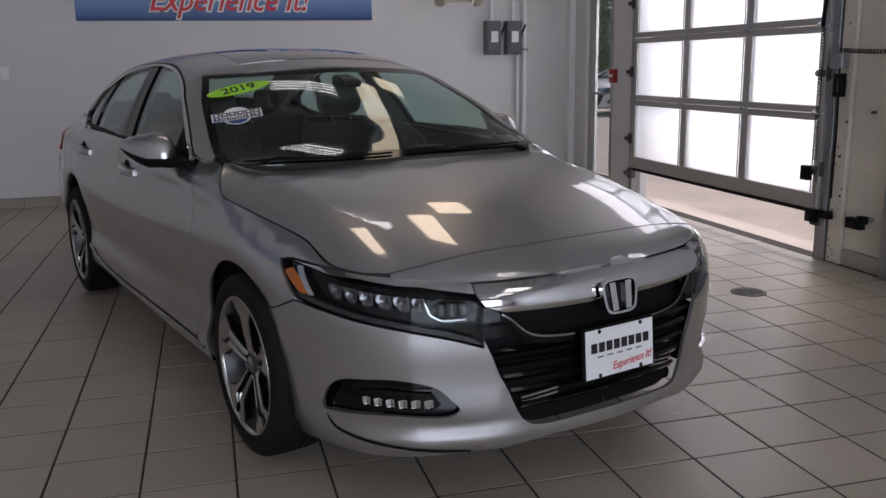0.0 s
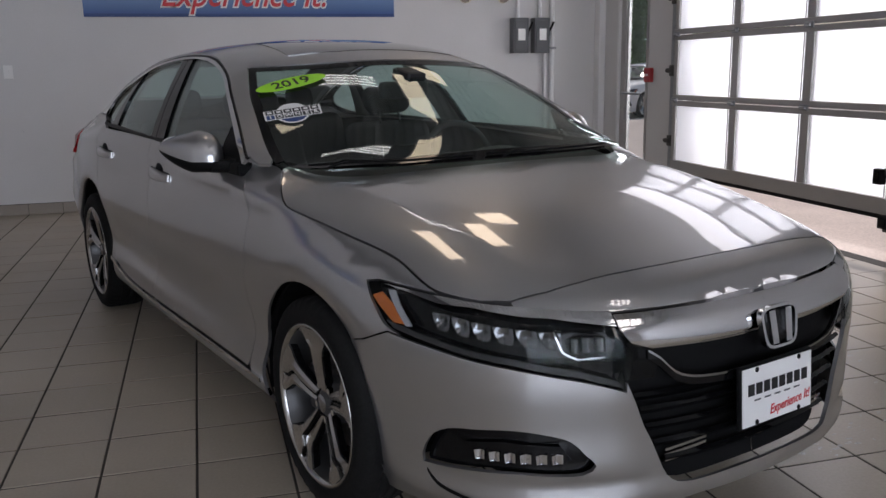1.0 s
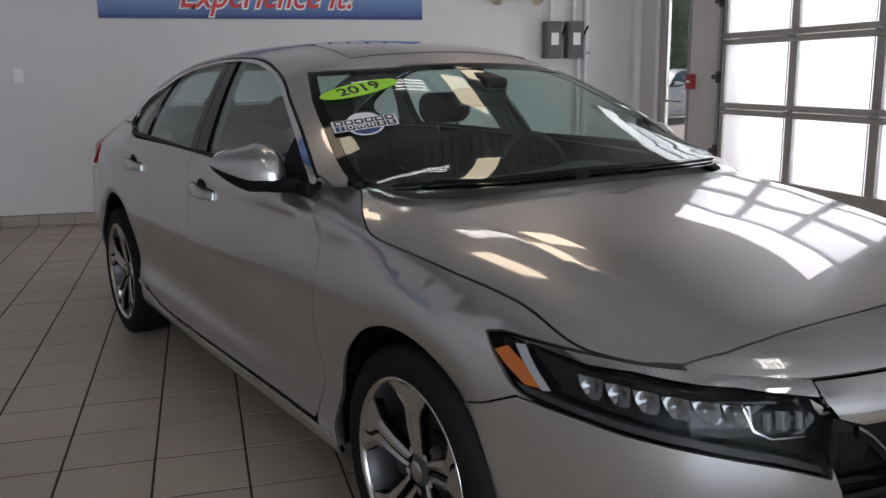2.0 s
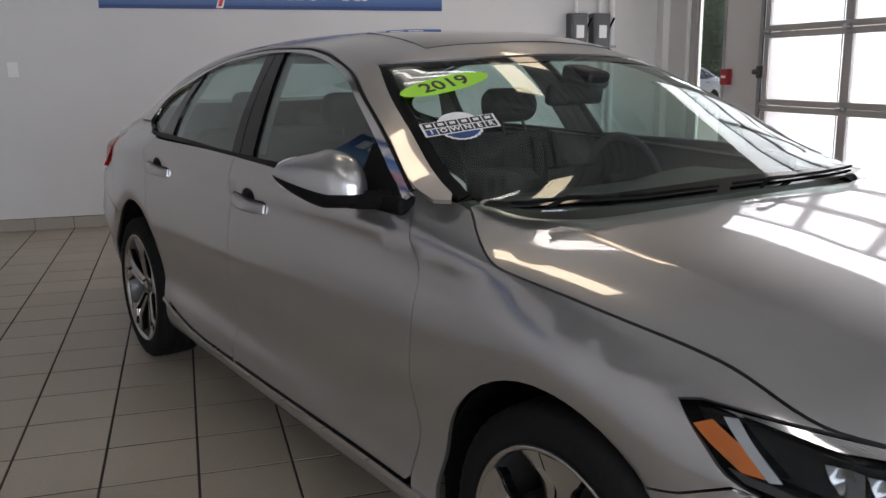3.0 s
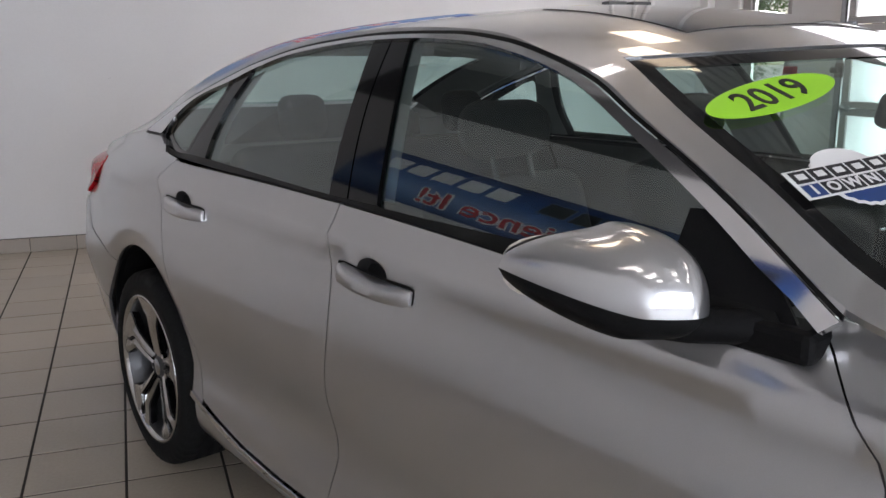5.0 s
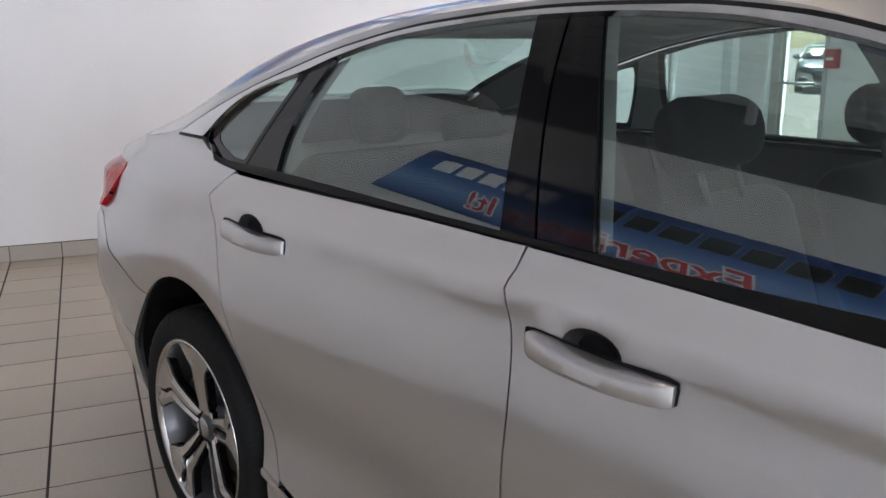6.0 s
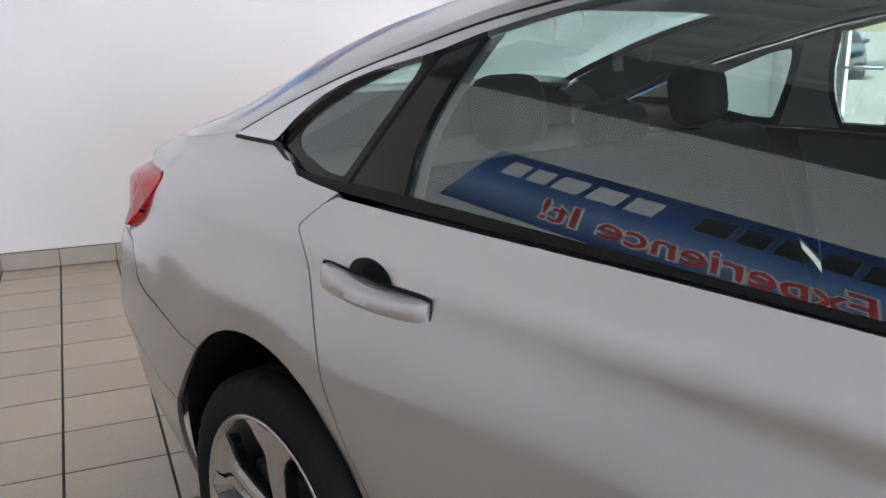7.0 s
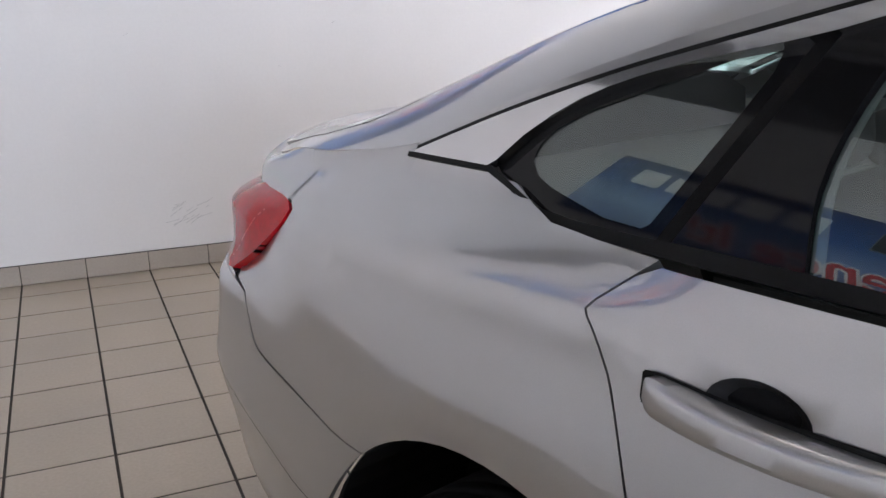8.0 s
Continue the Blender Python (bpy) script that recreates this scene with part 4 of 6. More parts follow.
shell("rear_door", cut(yz(join(rear_top, shift(DOOR_R, -GAPW)[1:], line(SILL, 2.37, 1.71), shift(DOOR_M, GAPW)[::-1][1:])), CUPS["rear"]), side, PAINT, CAR, creases=SHOULDER)
sill = join(line(SILL, 0.42, 2.44) - (0, 0.027), [(2.455, 0.25), (2.44, 0.17), (0.44, 0.17), (0.41, 0.22)])
shell("sill", yz(sill), side, PAINT, CAR)
shell("sill_strip", yz(join(line(SILL, 0.42, 2.455) - (0, 0.009), line(SILL, 2.455, 0.42) - (0, 0.025))), lambda s, z: side(s, z, 0.009), CHROME, CAR, "bright chrome strip along the sill")


def quarter(s, z):
    """The rear side, which runs on into the roof pillar."""
    low = side(s, z)
    up = house(low[..., 1], z)
    zt = ROWS[-1][0](s)
    w = np.clip((z - zt + 0.03) / 0.05, 0, 1)[..., None]
    return low * (1 - w) + up * w


seam = spline([(3.125, 0.640), (3.2, 0.656), (3.32, 0.680), (3.43, 0.702), (3.470, 0.718), (3.495, 0.755), (3.525, 0.80)])
tail_front = spline([(3.585, 0.830), (3.55, 0.850), (3.49, 0.890), (3.420, 0.950), (3.452, 0.977), (3.60, 0.982)])
quarter_line = join(shift(DOOR_R, GAPW), [(2.39, 0.345), (2.463, 0.345)], arch(*REAR_ARCH[:2], REAR_ARCH[2], 176, 50), shift(seam, 0, 0.0015),
                    [(3.572, 0.815)], shift(tail_front, -0.005), [(3.70, 0.985), (3.76, 0.99), (3.745, 1.0)], line(RAIL_Z, 3.725, 3.19) + (0, 0.003), [(3.185, 1.085), (3.17, 1.074), (2.99, 1.076)], [(2.93, 1.071), (2.88, 1.053), (2.83, 1.040), (2.75, 1.036)])
shell("quarter_panel", yz(quarter_line), quarter, PAINT, CAR, creases=SHOULDER)

# bonnet and nose
hx = np.array([0.0, 0.1, 0.19, 0.33, 0.49, 0.58, 0.667])
hy = np.array([-0.729, -0.729, -0.727, -0.720, -0.708, -0.692, -0.656])
edge = [(GAP_X(y) - 0.003, y) for y in np.linspace(-0.52, 0.425, 40)]
cowl_line = spline([(0.745, 0.43), (0.68, 0.31), (0.55, 0.235), (0.35, 0.21), (0.15, 0.2), (0, 0.198)], 0.05)
half = join(np.stack([hx, hy], 1), [(float(GAP_X(-0.60)) - 0.004, -0.60), (float(GAP_X(-0.56)) - 0.003, -0.56)], edge, cowl_line)
both = join(half, (half * (-1, 1))[::-1][1:-1])
part("bonnet", sheet("bonnet", both, hood, PAINT, 0.018, 0.02), CAR)
wing_top = [(x, y + 0.002) for x, y, z in side(np.linspace(0.0, 0.77, 24), np.interp(np.linspace(0.0, 0.77, 24), [0, 0.5, 0.77], [0.731, 0.731, 0.744]))]
half = join(np.array(wing_top), (np.stack([hx, hy - 0.005], 1))[::-1])
both = join(half, (half[1:-1] * (-1, 1))[::-1])
part("nose_panel", sheet("nose_panel", both, hood, PAINT, 0.02, 0.015), CAR)
shell("headlamp_trim", [(1.2, 0.757), (1.0, 0.752), (0.9, 0.7495), (0.77, 0.7475), (0.64, 0.742), (0.505, 0.732), (0.50, 0.704), (0.67, 0.726), (0.75, 0.729), (0.89, 0.739), (1.0, 0.737), (1.1, 0.748)], lambda s, z: side(s, z, 0.003), CHROME, CAR, "bright chrome strip over the headlamp", 0.015)

# front bumper: sheet metal round the grille, lamps and air slots
GRILLE = spline([(0.478, 0.567), (0.455, 0.52), (0.43, 0.46), (0.40, 0.405), (0.368, 0.336), (0.338, 0.299), (0.285, 0.284), (0.15, 0.286), (0.0, 0.288)])
SLOT = spline([(1.03, 0.318), (1.028, 0.345), (1.0, 0.398), (0.94, 0.434), (0.85, 0.448), (0.76, 0.455), (0.68, 0.446), (0.62, 0.428), (0.58, 0.39), (0.553, 0.362), (0.585, 0.339), (0.66, 0.338), (0.76, 0.341), (0.87, 0.334), (0.96, 0.323), (1.03, 0.318)])
arch_front = yz(join(arch(*FRONT_ARCH[:2], FRONT_ARCH[2], 140, 165, 8), [(-0.312, 0.37), (-0.312, 0.31), (-0.30, 0.24), (-0.285, 0.165)]))


def bumper(s, z):
    """The bumper, scooped round the air slot and rolled out at the lip."""
    scoop = 0.010 * np.exp(-((z - 0.30) / 0.03) ** 2) * np.clip((s - 0.3) / 0.3, 0, 1) * np.clip((1.15 - s) / 0.2, 0, 1)
    return side(s, z, -scoop)


bump = join([(s_of_y(-0.217), 0.583), (s_of_y(-0.29), 0.605), (1.146, 0.643)], LAMP_LOW[14:] - (0, 0.004), GRILLE, [(0.0, 0.245), (0.244, 0.243), (0.33, 0.232), (0.41, 0.218), (0.52, 0.222), (0.76, 0.198), (1.0, 0.176), (1.2, 0.160)], arch_front[::-1])


shell("front_bumper", cut(bump, SLOT[:-1]), bumper, PAINT, CAR, step=0.025)
shell("slot_insert", SLOT[:-1], lambda s, z: side(s, z, -0.03 - 0.02 * np.clip((z - 0.33) / 0.1, 0, 1)), GLOSS_BLACK, CAR, "gloss black air slot insert", 0.025, 0)
lower_gap = spline([(1.02, 0.306), (0.985, 0.278), (0.9, 0.262), (0.76, 0.248), (0.6, 0.233), (0.52, 0.228)])
shell("lip_gap", join(lower_gap, lower_gap[::-1] - (0, 0.011)), lambda s, z: bumper(s, z) + 0.0015 * np.array([0, -1, 0]), PLASTIC, CAR, "black gap above the bumper lip", 0.02, 0)

# grille
slab = lambda s, z: side(s, z, -0.045)
gr = join([(0.0, 0.64), (0.40, 0.645), (0.478, 0.58)], GRILLE + (0.004, -0.004))
shell("grille_back", gr, slab, PLASTIC, CAR, "black grille backing", 0.03, 0)
for z, w in ((0.525, 0.45), (0.487, 0.43), (0.44, 0.41), (0.395, 0.385), (0.35, 0.35)):
    n = np.linspace(0.0, w, 20)
    shell("grille_slat", join(np.stack([n, 0 * n + z], 1), np.stack([n[::-1], 0 * n + z - 0.016], 1)), lambda s, zz, z=z: side(s, zz, -0.012 - (z - zz) * 0.9), GLOSS_BLACK, CAR, "", 0.02, 0.012)
vbar = spline([(0.42, 0.642), (0.385, 0.62), (0.345, 0.584), (0.30, 0.566), (0.227, 0.557), (0.1, 0.553), (0.0, 0.552)])
shell("grille_bar", join(vbar, vbar[::-1] - (0, 0.022)), lambda s, z: side(s, z, 0.0), GLOSS_BLACK, CAR, "gloss black bar across the grille", 0.015)
shell("bar_edge", join(vbar + (0, 0.003), vbar[::-1] - (0, 0.003)), lambda s, z: side(s, z, 0.004), DARK_CHROME, CAR, "thin chrome edge on the grille bar", 0.012, 0.006)
shell("grille_cheek", [(0.472, 0.662), (0.485, 0.60), (0.478, 0.572), (0.40, 0.572), (0.385, 0.612), (0.43, 0.646)], lambda s, z: side(s, z, -0.006), GLOSS_BLACK, CAR, "gloss black piece between lamp and grille", 0.015)
wing_bar = join([(0.0, 0.727), (0.25, 0.727), (0.5, 0.727), (0.497, 0.70), (0.47, 0.667), (0.41, 0.648), (0.25, 0.643), (0.0, 0.641)])


def wing_roll(s, z):
    u = np.clip((z - 0.643) / 0.085, 0, 1)
    return side(s, z, np.interp(u, [0, 0.12, 0.56, 0.66, 1], [0.004, 0.012, 0.017, 0.016, 0.001]))


shell("grille_wing", wing_bar, wing_roll, CHROME, CAR, "broad chrome wing above the grille", 0.012, 0.02)
# radiator fins low in the grille
for z in (0.372, 0.358, 0.344):
    shell("radiator_fin", [(0.345, z), (0.345, z - 0.007), (0.21, z + 0.006), (0.21, z + 0.013)], lambda s, zz: side(s, zz, -0.02), DARK_CHROME, CAR, "", 0.02, 0)


def badge():
    """A plain chrome badge: a rounded frame with a raised shield in it."""
    b = part("badge", box_bm(-0.062, 0.062, -0.012, 0, -0.046, 0.046, 0.012, 3), CAR, "plain dark badge in a chrome frame", pose(0, -0.938, 0.65, -10), material_of=GLOSS_BLACK, smooth=True)
    bm = bmesh.new()
    n = 40
    ring = [(0.066 * np.sign(math.cos(a)) * abs(math.cos(a)) ** 0.45, 0.05 * np.sign(math.sin(a)) * abs(math.sin(a)) ** 0.45) for a in np.arange(n) * math.tau / n]
    v, f = [], []
    for (x, z), k in ((p, k) for p in ring for k in (0, 1, 2, 3)):
        w = (1.1, 1.1, 0.96, 0.96)[k]
        v.append((x * w * (1 + 0.12 * z / 0.05), (-0.004, -0.019, -0.019, -0.004)[k], z * w))
    for i in range(n):
        j = (i + 1) % n
        f += [(i * 4 + k, i * 4 + k + 1, j * 4 + k + 1, j * 4 + k) for k in range(3)]
    part("badge_frame", mesh_of("badge_frame", v, f, CHROME, False), b)
    bm = bmesh.new()
    for q in ((-0.047, -0.022, -0.040, -0.016), (0.022, 0.047, 0.016, 0.040)):
        vs = [bm.verts.new(p) for p in ((q[0], -0.022, 0.043), (q[1], -0.022, 0.043), (q[3], -0.022, -0.043), (q[2], -0.022, -0.043))]
        r = bmesh.ops.extrude_face_region(bm, geom=[bm.faces.new(vs)])
        bmesh.ops.translate(bm, vec=(0, 0.012, 0), verts=[g for g in r["geom"] if isinstance(g, bmesh.types.BMVert)])
    part("badge_shield", bm, b, material_of=CHROME)


badge()


def front_plate():
    p = part("plate_frame", box_bm(-0.155, 0.155, -0.014, 0.0, -0.084, 0.084, 0.006), CAR, "black frame of a dealer plate", pose(0, -0.944, 0.482, -4), material_of=PLASTIC)
    part("plate", box_bm(-0.148, 0.148, -0.017, -0.0145, -0.076, 0.076, 0.002), p, "white dealer plate with plain bars", material_of=PAPER)
    bar = lambda name, x0, x1, z0, z1, mat: part(name, box_bm(x0, x1, -0.0188, -0.0175, z0, z1), p, material_of=mat)
    x = -0.126
    for k in range(8):
        bar("plate_bar", x, x + 0.025, 0.004, 0.034, INK)
        x += 0.0325
    part("slogan", text_mesh("Experience It!", 0.036, RED_PRINT, 0.0004, 0.3, 0.0004), p, m=Matrix.Translation((0.05, -0.0182, -0.044)) @ pose(0, 0, 0, 90) @ pose(0, 0, 0, 0, 0, 4) @ Matrix.Diagonal((0.86, 1, 1, 1)))
    for k in range(5):
        bar("small_bar", -0.10 + k * 0.042, -0.075 + k * 0.042, -0.012, -0.008, BOX_GREY)
    for x in (-0.09, 0.09):
        for z in (-0.069, 0.069):
            part("screw", rod(bmesh.new(), (x, -0.019, z), (x, -0.014, z), 0.007, 8), p, material_of=PLASTIC)


front_plate()

# headlamps: dark bowl, row of reflectors, main unit, amber corner, clear lens
lens = join(LAMP_LOW + (0, 0.001), [(0.462, 0.60), (0.458, 0.64), (0.485, 0.668), (0.497, 0.70), (0.67, 0.723), (0.75, 0.726), (0.89, 0.736), (1.0, 0.734), (1.1, 0.745), (1.17, 0.753)])
for sgn in (-1, 1):
    mir = sgn < 0
    lamp = part("headlamp", sheet("headlamp", lens, lambda s, z: side(s, z, -0.045), GLOSS_BLACK, 0.03, 0, 1, mir), CAR, "headlamp with a row of LED reflectors")
    cover = part("lens", sheet("lens", lens, lambda s, z: side(s, z, 0.001), LENS, 0.03, 0.008, 1, mir), lamp)
    cover.visible_shadow = False
    part("lower_bezel", sheet("lower_bezel", join([(1.16, 0.672), (0.95, 0.648), (0.76, 0.630), (0.6, 0.602), (0.5, 0.572)], [(0.48, 0.552), (0.6, 0.587), (0.76, 0.615), (0.95, 0.635), (1.13, 0.656)]), lambda s, z: side(s, z, -0.008), LAMP_BEZEL, 0.02, 0.01, 1, mir), lamp, "smoke grey lower strip of the lamp")
    part("indicator", sheet("indicator", [(1.235, 0.722), (1.205, 0.735), (1.15, 0.71), (1.10, 0.668), (1.14, 0.668), (1.2, 0.70)], lambda s, z: side(s, z, -0.014), AMBER, 0.02, 0.006, 1, mir), lamp, "amber corner lens")
    part("light_guide", sheet("light_guide", [(1.19, 0.741), (1.165, 0.743), (1.075, 0.668), (1.095, 0.664)], lambda s, z: side(s, z, -0.016), GUIDE, 0.02, 0.006, 1, mir), lamp, "pale strip behind the amber lens")
    for k in range(6):
        s0 = 0.985 - k * 0.063
        zc = 0.692 - k * 0.004
        cup = [(s0 + 0.034, zc + 0.020), (s0 - 0.026, zc + 0.017), (s0 - 0.030, zc - 0.012), (s0 - 0.022, zc - 0.021), (s0 + 0.006, zc - 0.019), (s0 + 0.020, zc - 0.004)]
        part("reflector", sheet("reflector", cup, lambda s, z, c=s0, zz=zc: side(s, z, -0.018 - 0.016 * np.exp(-((s - c) ** 2 + (z - zz) ** 2) / 0.0003)), LAMP_BOWL, 0.010, 0.006, 1, mir), lamp)
    main = [(0.665, 0.694), (0.53, 0.682), (0.497, 0.659), (0.535, 0.632), (0.60, 0.630), (0.635, 0.645)]
    unit = part("main_unit", sheet("main_unit", main, lambda s, z: side(s, z, -0.02 - 0.018 * np.exp(-(((s - 0.575) / 0.04) ** 2 + ((z - 0.66) / 0.02) ** 2))), GLOSS_BLACK, 0.012, 0.006, 1, mir), lamp)
    rim = np.array([(0.665, 0.694), (0.642, 0.645), (0.605, 0.628), (0.533, 0.630), (0.492, 0.66)])
    part("unit_rim", sheet("unit_rim", join(rim, rim[::-1] + [(-0.0035, 0.0025)]), lambda s, z: side(s, z, -0.012), DARK_CHROME, 0.012, 0.004, 1, mir), unit)
    for s0, s1 in ((0.545, 0.522), (0.585, 0.556), (0.615, 0.597)):
        part("projector", sheet("projector", [(s0, 0.676), (s1, 0.673), (s1, 0.643), (s0, 0.640)], lambda s, z, c=(s0 + s1) / 2: side(s, z, -0.017 - 0.6 * np.abs(s - c)), GREY_ALLOY, 0.008, 0.003, 1, mir), unit)
    fog = part("fog_lamp", sheet("fog_lamp", [(0.905, 0.398), (0.90, 0.352), (0.64, 0.352), (0.61, 0.37), (0.64, 0.405), (0.8, 0.412)], lambda s, z: side(s, z, -0.026), GLOSS_BLACK, 0.02, 0.01, 1, mir), CAR, "LED fog lamp in the air slot")
    for k in range(6):
        s0 = 0.86 - k * 0.042
        part("led", sheet("led", [(s0 + 0.015, 0.384), (s0 - 0.015, 0.387), (s0 - 0.015, 0.363), (s0 + 0.012, 0.361)], lambda s, z, c=s0: side(s, z, -0.018 - 0.008 * np.exp(-((s - c) / 0.008) ** 2)), CHROME, 0.008, 0.004, 1, mir), fog)

# roof, pillars, screens
TOPY = lambda x: 0.945 + 0.19 * (np.abs(x) / 0.62) ** 2.6
ws_side = np.array([(0.598, 1.125), (0.684, 0.905), (0.736, 0.71), (0.777, 0.53), (0.788, 0.455)])
ws_low = spline([(0.788, 0.455), (0.75, 0.37), (0.68, 0.285), (0.5, 0.225), (0.25, 0.205), (0, 0.203)], 0.05)
xs = np.linspace(0, 0.598, 14)
half = join(np.stack([xs, TOPY(xs) - 0.004], 1), spline(ws_side, 0.05)[1:], ws_low[1:])
both = join(half, (half * (-1, 1))[::-1][1:-1])
screen = part("windscreen", sheet("windscreen", both, lambda x, y: top(x, y, -0.006), SCREEN_GLASS, 0.04, 0.005), CAR, "clear windscreen with stickers")
# dark printed border of the screen
for sgn in (-1, 1):
    strip = join(spline(ws_side, 0.05), spline(ws_side, 0.05)[::-1] - (0.034, 0))
    part("screen_border", sheet("screen_border", strip, lambda x, y: top(x, y, -0.004), GLOSS_BLACK, 0.03, 0.0, 1, sgn < 0), screen)
xs2 = np.linspace(-0.76, 0.76, 30)
low = np.array([(x, np.interp(abs(x), ws_low[::-1, 0], ws_low[::-1, 1])) for x in xs2])
part("screen_border", sheet("screen_border", join(low, low[::-1] + (0, 0.06)), lambda x, y: top(x, y, -0.004), GLOSS_BLACK, 0.03, 0.0), screen)
xs3 = np.linspace(-0.6, 0.6, 30)
high = np.stack([xs3, TOPY(xs3) - 0.004], 1)
part("screen_border", sheet("screen_border", join(high, high[::-1] - (0, 0.045)), lambda x, y: top(x, y, -0.004), GLOSS_BLACK, 0.03, 0.0), screen)

xs = np.linspace(0, 0.6, 14)
back_y = lambda x: 2.42 + 0.06 * (np.abs(x) / 0.6) ** 2
rail_in = np.array([(RAIL_X(y), y) for y in np.linspace(0.52, 2.6, 60)])
PILLAR = spline(ws_side, 0.03)
PILLAR = PILLAR[PILLAR[:, 1] > 0.462]
xb = np.linspace(0.50, 0, 12)
half = join(np.stack([xs, TOPY(xs)], 1), PILLAR + (0.003, 0), [(0.808, 0.462), (0.836, 0.496)], rail_in, np.array([(RAIL_X(y), y) for y in np.linspace(2.62, 3.72, 40)]),
            [(0.606, 3.72), (0.614, 3.68), (0.634, 3.55), (0.63, 3.42), (0.612, 3.32)], spline([(0.585, 3.2), (0.565, 2.9), (0.54, 2.6), (0.51, 2.44)], 0.04), np.stack([xb, back_y(xb)], 1))
both = join(half, (half * (-1, 1))[::-1][1:-1])
part("roof", sheet("roof", both, top, PAINT, 0.035, 0.01), CAR, "silver roof skin running into the pillars")
sun_roof = [(x, y) for x, y in ((-0.42, 1.12), (-0.40, 1.52), (0.40, 1.52), (0.42, 1.12), (0.2, 1.075), (-0.2, 1.075))]
part("sunroof", sheet("sunroof", np.array(sun_roof), lambda x, y: top(x, y, 0.003), ROOF_GLASS, 0.04, 0.008), CAR, "dark glass sunroof panel")
gx = np.array([(0.0, back_y(0) + 0.004), (0.25, back_y(0.25) + 0.004), (0.5, back_y(0.5) + 0.004)])
half = join(gx, spline([(0.505, 2.44), (0.535, 2.6), (0.56, 2.9), (0.58, 3.2), (0.595, 3.3)], 0.04)[1:], [(0.5, 3.33), (0.25, 3.355), (0, 3.36)])
both = join(half, (half * (-1, 1))[::-1][1:-1])
part("rear_window", sheet("rear_window", both, lambda x, y: top(x, y, -0.004), GLASS, 0.05, 0.005), CAR, "tinted rear window")
half = join([(0, 3.365), (0.25, 3.36), (0.5, 3.335), (0.59, 3.310), (0.622, 3.42), (0.626, 3.55), (0.605, 3.68), (0.565, 3.80)], [(0.5, 3.88), (0.25, 3.9), (0, 3.905)])
both = join(half, (half * (-1, 1))[::-1][1:-1])
edge_r = spline([(0.508, 2.44), (0.537, 2.6), (0.562, 2.9), (0.582, 3.2), (0.60, 3.32)], 0.04)
for sgn in (-1, 1):
    part("window_seal", sheet("window_seal", join(edge_r + (0.004, 0), edge_r[::-1] - (0.03, 0)), lambda x, y: top(x, y, -0.001), GLOSS_BLACK, 0.03, 0.0, 1, sgn < 0), CAR, "black border beside the rear window")
part("boot_lid", sheet("boot_lid", both, top, PAINT, 0.04, 0.02), CAR)
tail_s = s_of_y(3.66)


def boot_corner(sgn):
    """The rounded corner between the boot lid's edge and the tail lamp; it grows out of the rear quarter."""
    n, m = 34, 8
    run_s = np.linspace(s_of_y(3.46), tail_s + 0.32, n)
    low = side(run_s, np.full(n, 0.976))
    lid = even_line(np.array([(float(RAIL_X(3.46)) - 0.004, 3.46), (float(RAIL_X(3.56)) - 0.004, 3.56), (0.672, 3.64), (0.640, 3.72), (0.60, 3.79), (0.55, 3.85), (0.48, 3.89)]), 0.006)
    lid = lid[np.linspace(0, len(lid) - 1, n).astype(int)]
    high = top(lid[:, 0], lid[:, 1], 0.001)
    verts = []
    for i in range(n):
        k = min(1.0, i / (n * 0.45))
        k = k * k * (3 - 2 * k)
        out = np.array([low[i][0] * 0.6, low[i][1] - 3.3, 0.35])
        out /= np.linalg.norm(out)
        for j in range(m + 1):
            v = j / m
            loft = low[i] * (1 - v) + high[i] * v + out * 0.016 * math.sin(math.pi * v)
            on = quarter(np.array([run_s[i]]), np.array([0.976 + (float(RAIL_Z(low[i][1])) - 0.976) * v]))[0]
            p = on * (1 - k) + loft * k + out * 0.0006
            verts.append((p[0] * sgn, p[1], p[2]))
    c = m + 1
    faces = [(i * c + j, i * c + j + 1, i * c + c + j + 1, i * c + c + j) for i in range(n - 1) for j in range(m)]
    part("boot_corner", mesh_of("boot_corner", verts, faces if sgn < 0 else [f[::-1] for f in faces], PAINT, True), CAR)


boot_corner(-1), boot_corner(1)
S_END = RUN[-1]
shell("boot_face", [(tail_s + 0.30, 0.985), (S_END, 0.985), (S_END, 0.78), (tail_s + 0.34, 0.78)], side, PAINT, CAR)
rear_bump = join(shift(yz(seam), 0, -0.0015), [(s_of_y(3.56), 0.806), (s_of_y(3.66), 0.815), (S_END - 0.5, 0.80), (S_END, 0.775), (S_END, 0.22), (s_of_y(3.8), 0.22), (s_of_y(3.3), 0.225), (s_of_y(3.2), 0.23)], yz(arch(*REAR_ARCH[:2], REAR_ARCH[2], -8, 48)))


def rear_skin(s, z):
    """The rear bumper, with a crease from the arch round to the back."""
    y = np.interp(s, RUN, PLAN[:, 1])
    zl = np.interp(y, [3.1, 3.25, 3.42, 3.72], [0.47, 0.503, 0.556, 0.635])
    return side(s, z, (0.012 * np.exp(-np.maximum(z - zl, 0) / 0.07) - 0.11 * np.maximum(zl - z, 0)) * np.clip((y - 3.2) / 0.12, 0, 1))


